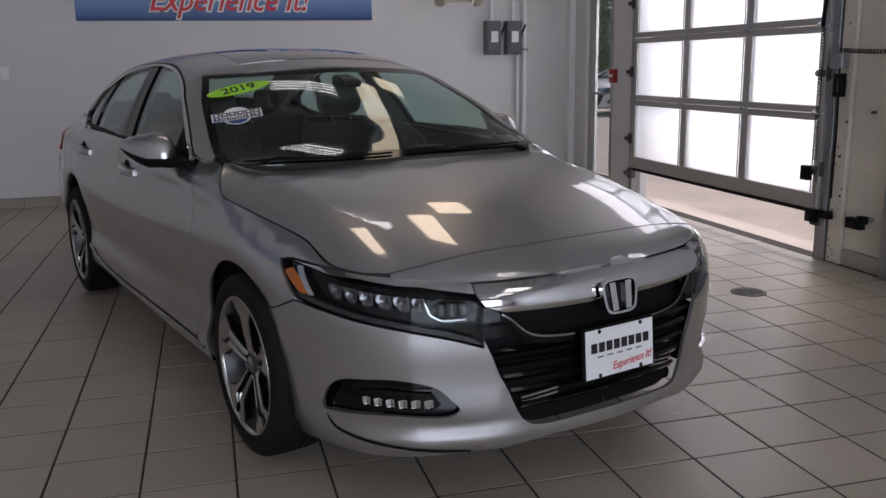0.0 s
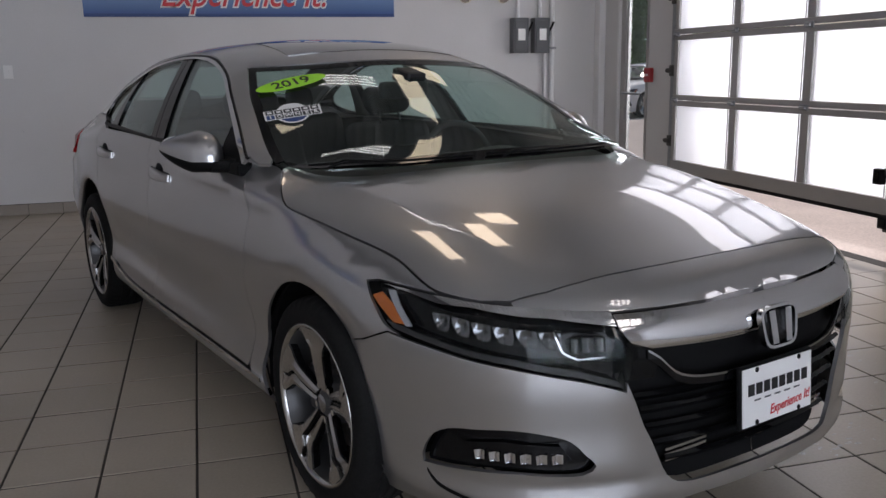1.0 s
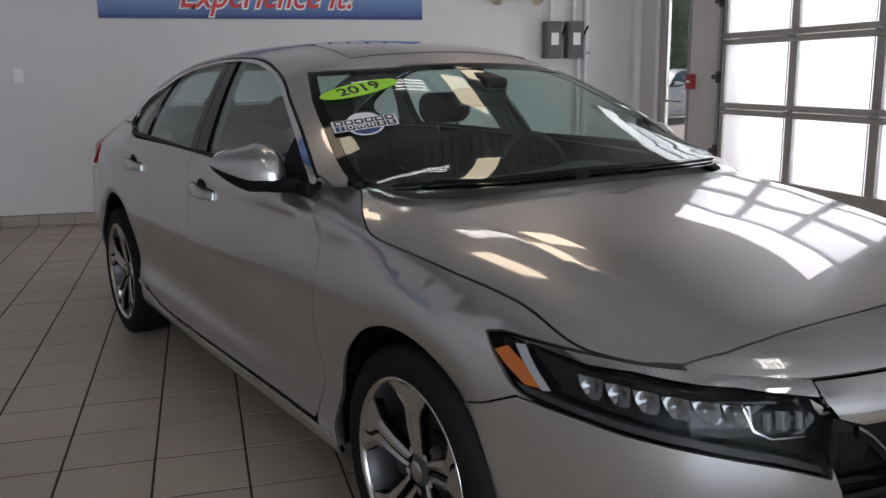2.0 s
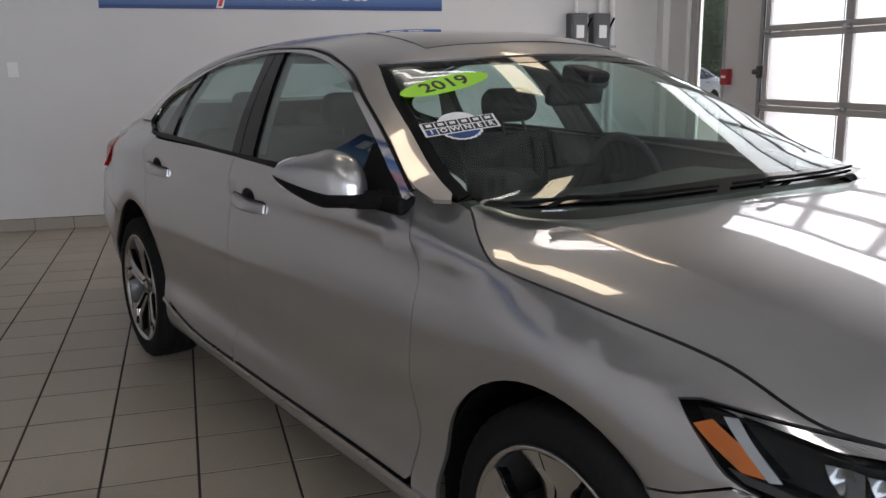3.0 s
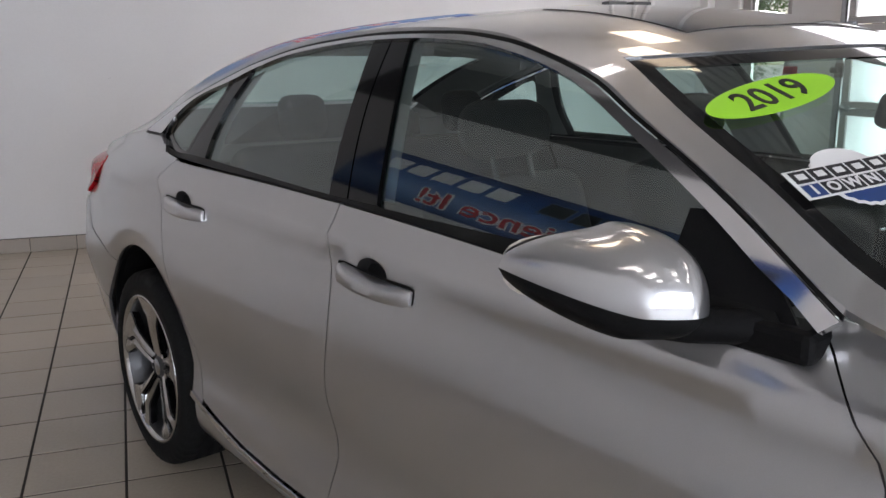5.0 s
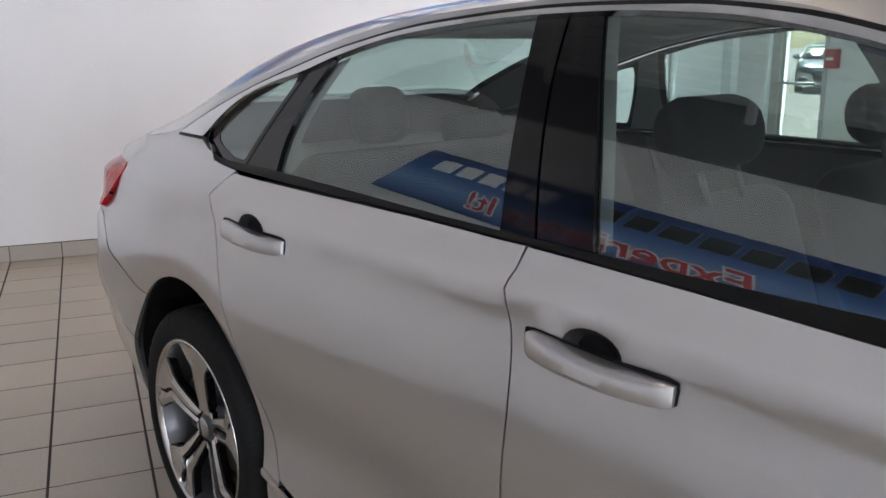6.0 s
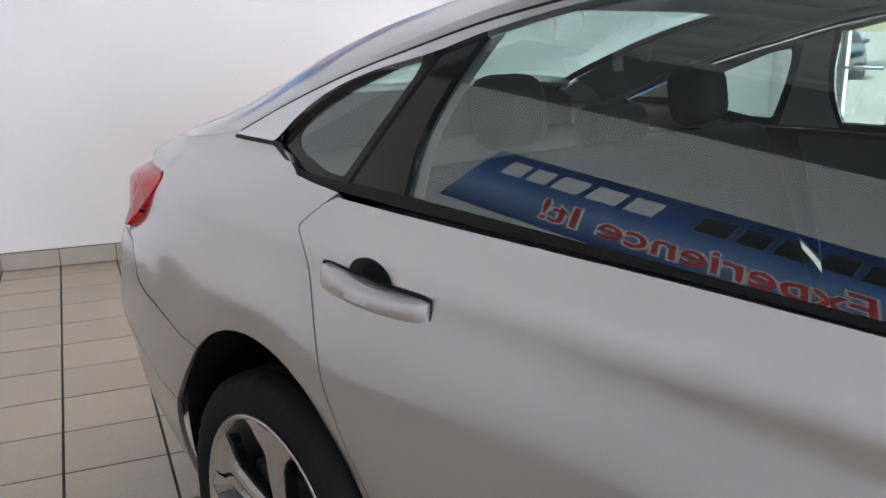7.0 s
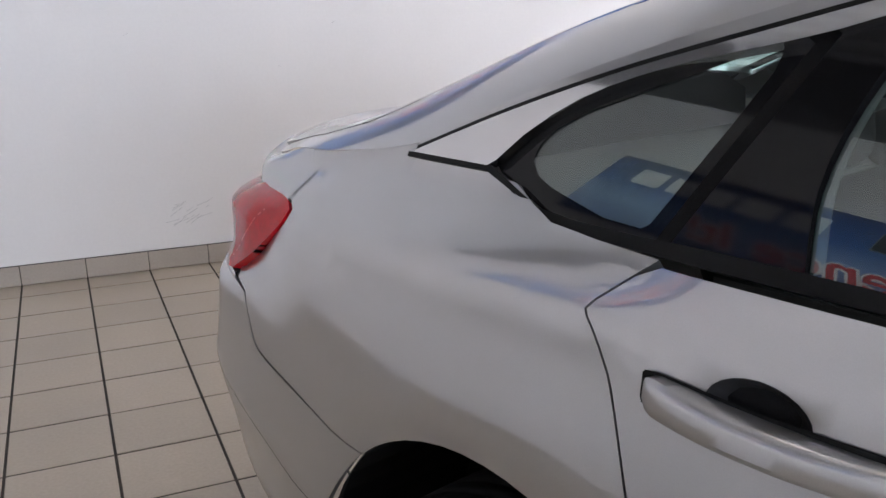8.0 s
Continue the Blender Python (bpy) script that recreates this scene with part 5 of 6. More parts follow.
crease_run = np.linspace(s_of_y(3.14), s_of_y(3.8), 60)
crease_z = np.interp(np.interp(crease_run, RUN, PLAN[:, 1]), [3.1, 3.25, 3.42, 3.72], [0.47, 0.503, 0.556, 0.635])
shell("rear_bumper", rear_bump, rear_skin, PAINT, CAR, "", 0.018, creases=[np.stack([crease_run, crease_z], 1)])
glint = np.stack([crease_run, crease_z], 1)[:-6]
shell("bumper_groove", join(glint - (0, 0.010), glint[::-1] - (0, 0.0125)), lambda s, z: rear_skin(s, z) + (0.0006 * np.array([1.0, 0, 0])), PLASTIC, CAR, "thin groove under the bumper crease", 0.02, 0)
tail = join(yz(shift(tail_front, 0.002)), [(tail_s + 0.12, 0.975), (tail_s + 0.29, 0.965), (tail_s + 0.29, 0.88), (tail_s + 0.1, 0.84), (tail_s + 0.0, 0.824)])


def tail_skin(s, z):
    """Faceted lens: a ridge along its length, an edge down its lower half."""
    y = np.interp(s, RUN, PLAN[:, 1])
    out = np.interp(z, [0.81, 0.84, 0.89, 0.938, 0.98], [0.006, 0.016, 0.022, 0.021, 0.003])
    edge = np.maximum(y - 3.615, 0) * np.interp(z, [0.82, 0.90, 0.94], [0.18, 0.12, 0.0])
    return side(s, z, 0.003 + out * np.clip((y - 3.425) / 0.13, 0, 1) - edge)


for sgn in (-1, 1):
    tl = part("tail_lamp", sheet("tail_lamp", tail, tail_skin, RED_LENS, 0.011, 0.02, 1, sgn < 0), CAR, "red tail lamp wrapped round the corner")
    c = spline([(s_of_y(3.50), 0.955), (s_of_y(3.55), 0.90), (s_of_y(3.60), 0.85)])
    part("lamp_crease", sheet("lamp_crease", join(c, c[::-1] + (0.006, 0)), lambda s, z: tail_skin(s, z) + 0.0, RED_PRINT, 0.012, 0.0, 1, sgn < 0), tl)

# side windows
WIN_UP = pchip([(0.66, 1.035), (0.79, 1.112), (1.012, 1.222), (1.174, 1.292), (1.36, 1.338), (1.5, 1.359), (1.73, 1.3705), (1.87, 1.369), (2.226, 1.343), (2.47, 1.294), (2.555, 1.268), (2.739, 1.226), (2.849, 1.188), (2.933, 1.135), (2.985, 1.084)])
CHROME_OUT = pchip([(0.56, 1.005), (0.76, 1.122), (0.871, 1.177), (1.0, 1.234), (1.105, 1.282), (1.25, 1.326), (1.396, 1.357), (1.566, 1.375), (1.8, 1.380), (2.155, 1.361), (2.444, 1.316), (2.65, 1.263), (2.8, 1.221), (2.98, 1.160), (3.185, 1.080)])
B_F, B_M, B_R = [spline(p) for p in ([(1.726, 1.3705), (1.623, 1.182), (1.556, 1.03)], [(1.797, 1.371), (1.749, 1.227), (1.668, 1.03)], [(1.873, 1.369), (1.813, 1.225), (1.745, 1.03)])]
C_F, C_M = [spline(p) for p in ([(2.468, 1.294), (2.504, 1.199), (2.516, 1.12), (2.502, 1.035)], [(2.55, 1.270), (2.592, 1.183), (2.668, 1.035)])]
glass = lambda y, z: house(y, z, -0.014)
post = lambda y, z: house(y, z, -0.003)
fd = join(line(WIN_UP, 0.80, 1.722, 30), B_F[1:], line(BELT_UP, 1.54, 0.82) - (0, 0.012))
rd = join(line(WIN_UP, 1.876, 2.465, 20), C_F[1:], line(BELT_UP, 2.49, 1.75) - (0, 0.012), B_R[::-1][1:-1])
qg = np.array([(2.918, 1.098), (2.90, 1.082), (2.872, 1.072), (2.814, 1.060), (2.769, 1.051), (2.71, 1.049), (2.70, 1.055), (2.68, 1.09), (2.64, 1.165), (2.612, 1.225), (2.61, 1.245), (2.64, 1.245), (2.724, 1.213), (2.795, 1.187), (2.85, 1.166), (2.895, 1.141), (2.916, 1.118)])
qb = join(line(WIN_UP, 2.556, 2.984, 20), [(2.93, 1.05), (2.86, 1.035), (2.80, 1.033), (2.672, 1.033)], C_M[::-1][1:])
for name, shape, label in (("front_window", fd, "tinted front side window"), ("rear_side_window", rd, "tinted rear side window")):
    shell(name, shape, glass, GLASS, CAR, label, 0.04, 0.0045)
shell("quarter_window", qb, glass, GLASS, CAR, "small tinted quarter window", 0.04, 0.0045)
shell("quarter_border", cut(qb, qg), lambda y, z: house(y, z, -0.012), GLOSS_BLACK, CAR, "black printed border of the quarter window", 0.03, 0)
shell("door_post", join(B_F, (B_M - (0.003, 0))[::-1]), post, GLOSS_BLACK, CAR, "gloss black door post", 0.03)
shell("door_post", join(B_M + (0.003, 0), B_R[::-1]), post, GLOSS_BLACK, CAR, "gloss black door post", 0.03)
shell("door_post", join(C_F, (C_M - (0.004, 0))[::-1]), post, GLOSS_BLACK, CAR, "gloss black rear door post", 0.03)
shell("post_backing", join(B_F, B_R[::-1]), lambda y, z: house(y, z, -0.018), PLASTIC, CAR, "black seal behind the door posts", 0.04, 0)
shell("post_backing", join(C_F, C_M[::-1] + (0.02, 0)), lambda y, z: house(y, z, -0.011), PLASTIC, CAR, "black seal behind the door posts", 0.04, 0)
shell("mirror_sail", join(line(WIN_UP, 0.665, 0.80, 8), [(0.83, 1.115), (0.83, 1.005), (0.62, 0.99)]), lambda y, z: house(y, z, -0.002), PLASTIC, CAR, "black corner piece under the mirror", 0.02)
shell("window_trim", join(line(CHROME_OUT, 0.58, 3.17, 70), [(3.172, 1.084), (2.99, 1.086)], line(WIN_UP, 2.975, 0.70, 60), [(0.645, 1.03), (0.60, 1.0)]), lambda y, z: house(y, z, 0.006), CHROME, CAR, "bright chrome trim round the side windows", 0.018, 0.014)
ditch = line(CHROME_OUT, 0.58, 3.17, 70)
shell("trim_seal", join(ditch + (0, 0.0005), ditch[::-1] + (0, 0.007)), lambda y, z: house(y, z, 0.001), TRIM, CAR, "black seal above the chrome trim", 0.02, 0.006)
shell("rail_skin", join(ditch + (0, 0.007), line(RAIL_Z, 3.17, 0.58, 70) + (0, 0.002)), lambda y, z: house(y, z, 0.0), PAINT, CAR, "", 0.02, 0.006)
belt = join(line(BELT_LOW, 0.63, 2.80, 40), [(2.83, 1.031), (2.88, 1.044), (2.93, 1.062), (2.99, 1.079), (3.185, 1.076), (3.185, 1.083), (2.985, 1.087), (2.955, 1.078)], [(2.92, 1.066), (2.87, 1.05), (2.80, 1.045), (2.7, 1.045)], line(BELT_UP, 2.6, 0.66, 40))
shell("belt_seal", belt, lambda y, z: house(y, z, 0.004), TRIM, CAR, "black weather strip under the side windows", 0.02, 0.012)

# door handles, with their cups


def handle_bar(cy, cz, sgn):
    """A bowed bar of boxed section, thick to its ends."""
    verts, faces, n = [], [], 28
    for i in range(n + 1):
        v = -1 + 2 * i / n
        y = cy + 0.132 * v
        w = min(1.0, 0.86 + 4 * (1 - abs(v))) if v < 0 else min(1.0, 0.6 + 4 * (1 - abs(v)))
        d = (0.010 + 0.026 * (1 - v * v) ** 0.6) * (0.6 + 0.4 * w)
        mid = cz - 0.003 + 0.004 * v - 0.004 * (1 - v * v)
        up = (0.016 + 0.003 * v) * w
        s = s_of_y(y)
        for o, z in ((0.0, up), (d * 0.7, up), (d * 0.92, up * 0.75), (d, up * 0.35), (d, -0.011 * w), (d * 0.85, -0.018 * w), (0.0, -0.019 * w)):
            p = side(s, mid + z, o)
            verts.append((p[0] * sgn, p[1], p[2]))
    faces = [(i * 7 + k, i * 7 + k + 1, i * 7 + k + 8, i * 7 + k + 7) for i in range(n) for k in range(6)] + [tuple(range(7)), tuple(range(n * 7, n * 7 + 7))]
    bm = bmesh.new()
    vs = [bm.verts.new([float(c) for c in v]) for v in verts]
    for f in faces:
        bm.faces.new([vs[k] for k in f])
    return finish(bm, "door_handle", PAINT, True)


for cy, cz, tag in ((1.512, 0.886, "front"), (2.49, 0.912, "rear")):
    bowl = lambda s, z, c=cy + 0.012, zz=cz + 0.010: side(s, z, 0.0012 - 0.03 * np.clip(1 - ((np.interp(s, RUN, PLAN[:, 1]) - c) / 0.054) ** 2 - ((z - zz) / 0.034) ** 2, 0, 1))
    ring = yz(join(spline([(cy - 0.136, cz - 0.012), (cy - 0.136, cz + 0.004), (cy - 0.12, cz + 0.0125), (cy, cz + 0.013), (cy + 0.12, cz + 0.021), (cy + 0.138, cz + 0.016)]), spline([(cy + 0.138, cz - 0.010), (cy + 0.12, cz - 0.021), (cy, cz - 0.028), (cy - 0.12, cz - 0.025), (cy - 0.136, cz - 0.018)])))
    for sgn in (-1, 1):
        h = part("door_handle", handle_bar(cy, cz, sgn), CAR, "silver pull handle on the door")
        part("gasket", sheet("gasket", ring, lambda s, z: side(s, z, 0.0016), TRIM, 0.02, 0.0, 1, sgn < 0), h, "thin black gasket round the handle")
        # the cup's shade is put into its colour: black instead of body paint
        part("handle_cup", sheet("handle_cup", CUPS[tag], bowl, DASH, 0.012, 0.0, 1, sgn < 0), h, "cup behind the handle, coloured black for its shade")


def mirror(sgn):
    """Wing mirror: painted cap, black lower shell and arm, glass."""
    m = part("wing_mirror", mirror_shell(sgn, 0), CAR, "silver wing mirror with a black base")
    part("lower_shell", mirror_shell(sgn, 1), m)
    v, f = tube([(sgn * x, y, z) for x, y, z in ((0.82, 0.655, 0.985), (0.86, 0.70, 0.985), (0.90, 0.75, 0.982), (0.935, 0.80, 0.985))], 0.024, 10)
    part("arm", mesh_of("arm", v, f, PLASTIC, True), m)
    part("arm_foot", box_bm(0.80 if sgn > 0 else -0.87, 0.87 if sgn > 0 else -0.80, 0.60, 0.76, 0.955, 1.0, 0.012), m, material_of=PLASTIC)
    disc = []
    for k in range(24):
        a = k * math.tau / 24
        c, z = math.copysign(abs(math.cos(a)) ** 0.7, math.cos(a)), math.copysign(abs(math.sin(a)) ** 0.7, math.sin(a))
        disc.append((sgn * (0.940 + 0.085 * c), 0.896 + 0.085 * c, 1.035 + 0.05 * z))
    part("mirror_glass", mesh_of("mirror_glass", disc, [tuple(range(24))], CHROME), m)


def mirror_shell(sgn, low):
    """Rings along the mirror's width, swept back to the tip; each ring is the front half of a rounded box."""
    n, m = 34, 18
    out, fs = [], []
    for i in range(n + 1):
        u = -1 + 2 * i / n
        w = max(1e-4, 1 - abs(u) ** (2.4 if u > 0 else 3.4)) ** 0.5
        x = 0.940 + 0.096 * u
        back = 0.888 + 0.088 * u
        z0 = 1.000 + 0.036 * max(u, 0) ** 1.3
        for j in range(m + 1):
            a = math.pi / 2 * j / m
            if low:
                dz = -0.045 * w * (1 - 0.35 * max(u, 0)) * math.sin(a) ** 0.8
            else:
                dz = 0.104 * w * (1 - 0.42 * max(u + 0.2, 0)) * math.sin(a) ** 0.9
            d = (0.125 if not low else 0.12) * w * (1 - 0.25 * max(u, 0)) * math.cos(a) ** (0.75 if not low else 0.6)
            out.append((sgn * (x + 0.3 * d), back - d, z0 + dz))
        out.append((sgn * x, back, z0))
    c = m + 2
    for i in range(n):
        for j in range(m + 1):
            p = i * c + j
            fs.append((p, p + 1, p + c + 1, p + c))
    bm = bmesh.new()
    vs = [bm.verts.new(v) for v in out]
    for f in fs:
        bm.faces.new([vs[k] for k in f])
    bmesh.ops.remove_doubles(bm, verts=bm.verts, dist=0.0006)
    return finish(bm, "wing_mirror", PLASTIC if low else PAINT, True)


for sgn in (-1, 1):
    mirror(sgn)

# wheels
TYRE = [(0.240, -0.088), (0.247, -0.102), (0.265, -0.110), (0.290, -0.111), (0.314, -0.102), (0.324, -0.088), (0.328, -0.06), (0.3275, -0.045), (0.322, -0.043), (0.322, -0.037), (0.3285, -0.035), (0.329, -0.006), (0.323, -0.004), (0.323, 0.004), (0.329, 0.006), (0.3285, 0.035), (0.322, 0.037), (0.322, 0.043),
        (0.3275, 0.045), (0.328, 0.06), (0.324, 0.088), (0.314, 0.102), (0.290, 0.111), (0.265, 0.110), (0.247, 0.102), (0.240, 0.088)]
RIM = [(0.250, -0.106), (0.243, -0.108), (0.236, -0.100), (0.230, -0.087), (0.222, -0.05), (0.213, 0.03), (0.225, 0.085), (0.240, 0.098)]


GROOVE = lambda r: np.interp(r, [0.045, 0.11, 0.172, 0.198, 0.238], [0.0, -0.01, -0.06, 0.09, 0.13])
SPREAD = {-1: lambda r: np.interp(r, [0.045, 0.07, 0.11, 0.160, 0.180, 0.205, 0.225, 0.238], [0.52, 0.37, 0.28, 0.235, 0.27, 0.38, 0.41, 0.43]),
          1: lambda r: np.interp(r, [0.045, 0.07, 0.11, 0.160, 0.185, 0.210, 0.226, 0.238], [0.52, 0.36, 0.27, 0.225, 0.235, 0.29, 0.33, 0.36])}


def spoke_blade(way, turn, back=False):
    """One half of a split spoke: narrow at the hub, bent and flared where it runs into the rim; faces out along -x."""
    bm = bmesh.new()
    rows = []
    for r in np.concatenate([np.linspace(0.045, 0.160, 8), np.linspace(0.168, 0.238, 10)]):
        g = float(GROOVE(r))
        a0, a1 = turn + g + (0 if back else way * 0.0075 / r), turn + way * (float(SPREAD[way](r)) + (0.0025 / r if back else 0)) + 0.35 * g
        d = -0.072 - 0.029 * ((r - 0.045) / 0.193) ** 0.8 + (0.007 if back else 0)
        row = []
        for a, o in ((a0, -0.002 + 0.004 * way), (a0 * 0.5 + a1 * 0.5, -0.003), (a1, 0.003), (a1, 0.024), (a0, 0.024)):
            row.append(bm.verts.new((d + o, r * math.sin(a), r * math.cos(a))))
        rows.append(row)
    for p, q in zip(rows, rows[1:]):
        for k in range(5):
            bm.faces.new((p[k], p[(k + 1) % 5], q[(k + 1) % 5], q[k]))
    bm.faces.new(rows[0][::-1]), bm.faces.new(rows[-1])
    return finish(bm, "spoke", GLOSS_BLACK if back else ALLOY)


def wheel(turn):
    """Built for the car's right, facing -x, round its own axle."""
    v, f = lathe(TYRE, 144)
    m = len(TYRE)
    # cross grooves cut into both shoulders of the tread
    v = [(x, y * 0.986, z * 0.986) if (i // m) % 3 == 0 and 0.05 < abs(x) < 0.106 and math.hypot(y, z) > 0.31 else (x, y, z) for i, (x, y, z) in enumerate(v)]
    w = part("wheel", mesh_of("wheel", v, f, RUBBER, True), CAR, "alloy wheel with a black tyre")
    part("rim", mesh_of("rim", *lathe(RIM, 64), GREY_ALLOY, True), w, "grey rim barrel")
    part("rim_lip", mesh_of("rim_lip", *lathe([(0.234, -0.096), (0.238, -0.105), (0.2435, -0.109), (0.2485, -0.107), (0.2465, -0.102)], 64), ALLOY, True), w, "bright machined rim edge")
    part("brake_disc", mesh_of("brake_disc", *lathe([(0.0, -0.02), (0.09, -0.02), (0.092, 0.0), (0.15, 0.0), (0.15, 0.02), (0.06, 0.02)], 40), BRAKE), w)
    part("caliper", box_bm(-0.045, 0.03, 0.09, 0.16, -0.07, 0.08, 0.015), w, material_of=BRAKE)
    for k in range(5):
        a = radians(turn + 72 * k)
        for way in (-1, 1):
            part("spoke", spoke_blade(way, a), w, "machined blade of a split spoke")
            part("spoke_back", spoke_blade(way, a, True), w, "black painted back of a spoke")
        part("lug_nut", rod(bmesh.new(), (-0.070, 0.055 * math.sin(a + 0.63), 0.055 * math.cos(a + 0.63)), (-0.045, 0.055 * math.sin(a + 0.63), 0.055 * math.cos(a + 0.63)), 0.010, 6), w, material_of=CHROME)
    part("hub", mesh_of("hub", *lathe([(0.0, -0.076), (0.03, -0.076), (0.036, -0.070), (0.046, -0.060), (0.07, -0.050), (0.075, -0.02)], 32), GREY_ALLOY, True), w)
    part("hub_cap", mesh_of("hub_cap", *lathe([(0.0, -0.083), (0.024, -0.082), (0.028, -0.078)], 24), DARK_CHROME, True), w, "plain round hub cap")
    return w


front = wheel(2)
front.matrix_basis = pose(-0.800, 0, 0.328)
copy_thing(front, pose(-0.805, 2.83, 0.328, 4))
copy_thing(front, pose(0.800, 0, 0.328, 0, 0, 180)), copy_thing(front, pose(0.805, 2.83, 0.328, 0, 0, 180))


# dark wheel houses and underbody
for sgn in (-1, 1):
    for cy, cz, r in (FRONT_ARCH, REAR_ARCH):
        v, f = [], []
        n = 28
        for k in range(n + 1):
            deg = -12 + 204 * k / n
            a = radians(deg)
            tuck = 0.03 if cy < 1 else 0.03 + 0.03 * min(1.0, max(0.0, (20 - deg) / 30))
            for x in (0.905, 0.88, 0.55):
                rr = r + (0.0 if x > 0.89 else 0.012)
                v.append((sgn * (x - (tuck if x > 0.6 else 0.03)), cy + rr * math.cos(a), cz + rr * math.sin(a)))
        f = [(k * 3 + i, k * 3 + i + 1, k * 3 + i + 4, k * 3 + i + 3) for k in range(n) for i in range(2)]
        for k in range(n):
            f.append((k * 3 + 2, k * 3 + 5, len(v)))
        v.append((sgn * 0.55, cy, cz))
        part("wheel_house", mesh_of("wheel_house", v, f, PLASTIC), CAR, "black wheel arch liner")
part("underbody", box_bm(-0.55, 0.55, -0.7, 3.5, 0.19, 0.24, 0.02), CAR, "dark underbody", material_of=PLASTIC)
part("cowl", sheet("cowl", join(np.array([(x, np.interp(abs(x), ws_low[::-1, 0], ws_low[::-1, 1]) + 0.02) for x in np.linspace(-0.755, 0.755, 30)]), np.array([(x, np.interp(abs(x), cowl_line[::-1, 0], cowl_line[::-1, 1]) - 0.03) for x in np.linspace(0.72, -0.72, 30)])), lambda x, y: hood(x * 0.97, y, -0.028), PLASTIC, 0.03, 0), CAR, "black cowl under the windscreen")

# ---- inside the car ----


def cushion(name, parent, x0, x1, y0, y1, z0, z1, mat, bevel=0.05, lean=0.0, label=""):
    """A padded block, leaning back by some degrees about its foot."""
    bm = box_bm(x0, x1, y0, y1, 0, z1 - z0, bevel, 4)
    for v in bm.verts:
        u = (v.co.x - (x0 + x1) / 2) / (x1 - x0) * 2
        v.co.y -= 0.02 * u * u
    bmesh.ops.transform(bm, matrix=Matrix.Translation((0, y0, z0)) @ Matrix.Rotation(radians(-lean), 4, "X") @ Matrix.Translation((0, -y0, 0)), verts=bm.verts)
    return part(name, bm, parent, label, material_of=mat, smooth=True)


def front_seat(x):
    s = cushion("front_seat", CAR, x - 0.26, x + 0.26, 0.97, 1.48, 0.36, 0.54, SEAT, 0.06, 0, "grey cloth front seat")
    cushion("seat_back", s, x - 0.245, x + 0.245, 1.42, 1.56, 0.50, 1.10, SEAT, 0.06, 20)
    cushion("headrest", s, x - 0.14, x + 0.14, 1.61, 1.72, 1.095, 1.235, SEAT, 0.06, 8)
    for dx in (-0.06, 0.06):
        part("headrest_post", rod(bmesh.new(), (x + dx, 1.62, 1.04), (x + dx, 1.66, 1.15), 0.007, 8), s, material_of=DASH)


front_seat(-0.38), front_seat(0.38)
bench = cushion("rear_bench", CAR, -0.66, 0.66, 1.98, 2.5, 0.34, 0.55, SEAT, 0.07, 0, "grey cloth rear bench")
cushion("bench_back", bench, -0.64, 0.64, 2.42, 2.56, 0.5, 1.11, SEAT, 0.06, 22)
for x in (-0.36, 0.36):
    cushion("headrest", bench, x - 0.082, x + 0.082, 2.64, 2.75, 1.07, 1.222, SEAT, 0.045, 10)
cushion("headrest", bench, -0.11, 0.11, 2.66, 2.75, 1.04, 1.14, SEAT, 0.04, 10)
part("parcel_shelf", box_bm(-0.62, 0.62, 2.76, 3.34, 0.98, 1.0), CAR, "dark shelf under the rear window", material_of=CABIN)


def shelf_back():
    """Closes the boot off behind the shelf, up to the rear window."""
    bm = bmesh.new()
    xs = np.linspace(-0.66, 0.66, 13)
    up = top(np.abs(xs), 0 * xs + 3.36)[:, 2] - 0.012
    low, high = [bm.verts.new((x, 3.34, 0.80)) for x in xs], [bm.verts.new((x, 3.36, z)) for x, z in zip(xs, up)]
    for k in range(12):
        bm.faces.new((low[k], low[k + 1], high[k + 1], high[k]))
    bmesh.ops.solidify(bm, geom=bm.faces[:], thickness=0.012)
    return bm


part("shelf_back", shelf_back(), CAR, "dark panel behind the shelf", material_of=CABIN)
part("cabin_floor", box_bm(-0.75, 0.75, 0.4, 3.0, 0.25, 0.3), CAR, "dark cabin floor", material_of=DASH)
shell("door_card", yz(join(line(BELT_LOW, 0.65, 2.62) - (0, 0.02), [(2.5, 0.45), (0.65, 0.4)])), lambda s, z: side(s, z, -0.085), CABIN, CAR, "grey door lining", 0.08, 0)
liner = [(x, y) for x, y in ((-0.5, 1.2), (-0.56, 1.7), (-0.55, 2.4), (-0.46, 2.70), (0.46, 2.70), (0.55, 2.4), (0.56, 1.7), (0.5, 1.2), (0.3, 1.05), (-0.3, 1.05))]
part("headliner", sheet("headliner", np.array(liner), lambda x, y: top(x, y, -0.035), HEADLINER, 0.08, 0.0), CAR, "pale cloth headliner")
rear_in = np.array([(RAIL_X(y) - 0.03, y) for y in np.linspace(2.40, 3.25, 12)])
for sgn in (-1, 1):
    part("pillar_lining", sheet("pillar_lining", join(rear_in, [(0.545, 3.25), (0.52, 3.0), (0.475, 2.72), (0.46, 2.58)]), lambda x, y: top(x, y, -0.032), HEADLINER, 0.05, 0.0, 1, sgn < 0), CAR, "grey lining of the rear roof pillar")
for a, b, name in ((B_F, B_R, "pillar_lining"), (C_F, C_M, "pillar_lining")):
    shell(name, join(a, b[::-1]), lambda y, z: house(y, z, -0.05), HEADLINER, CAR, "pale pillar lining", 0.04, 0.0)


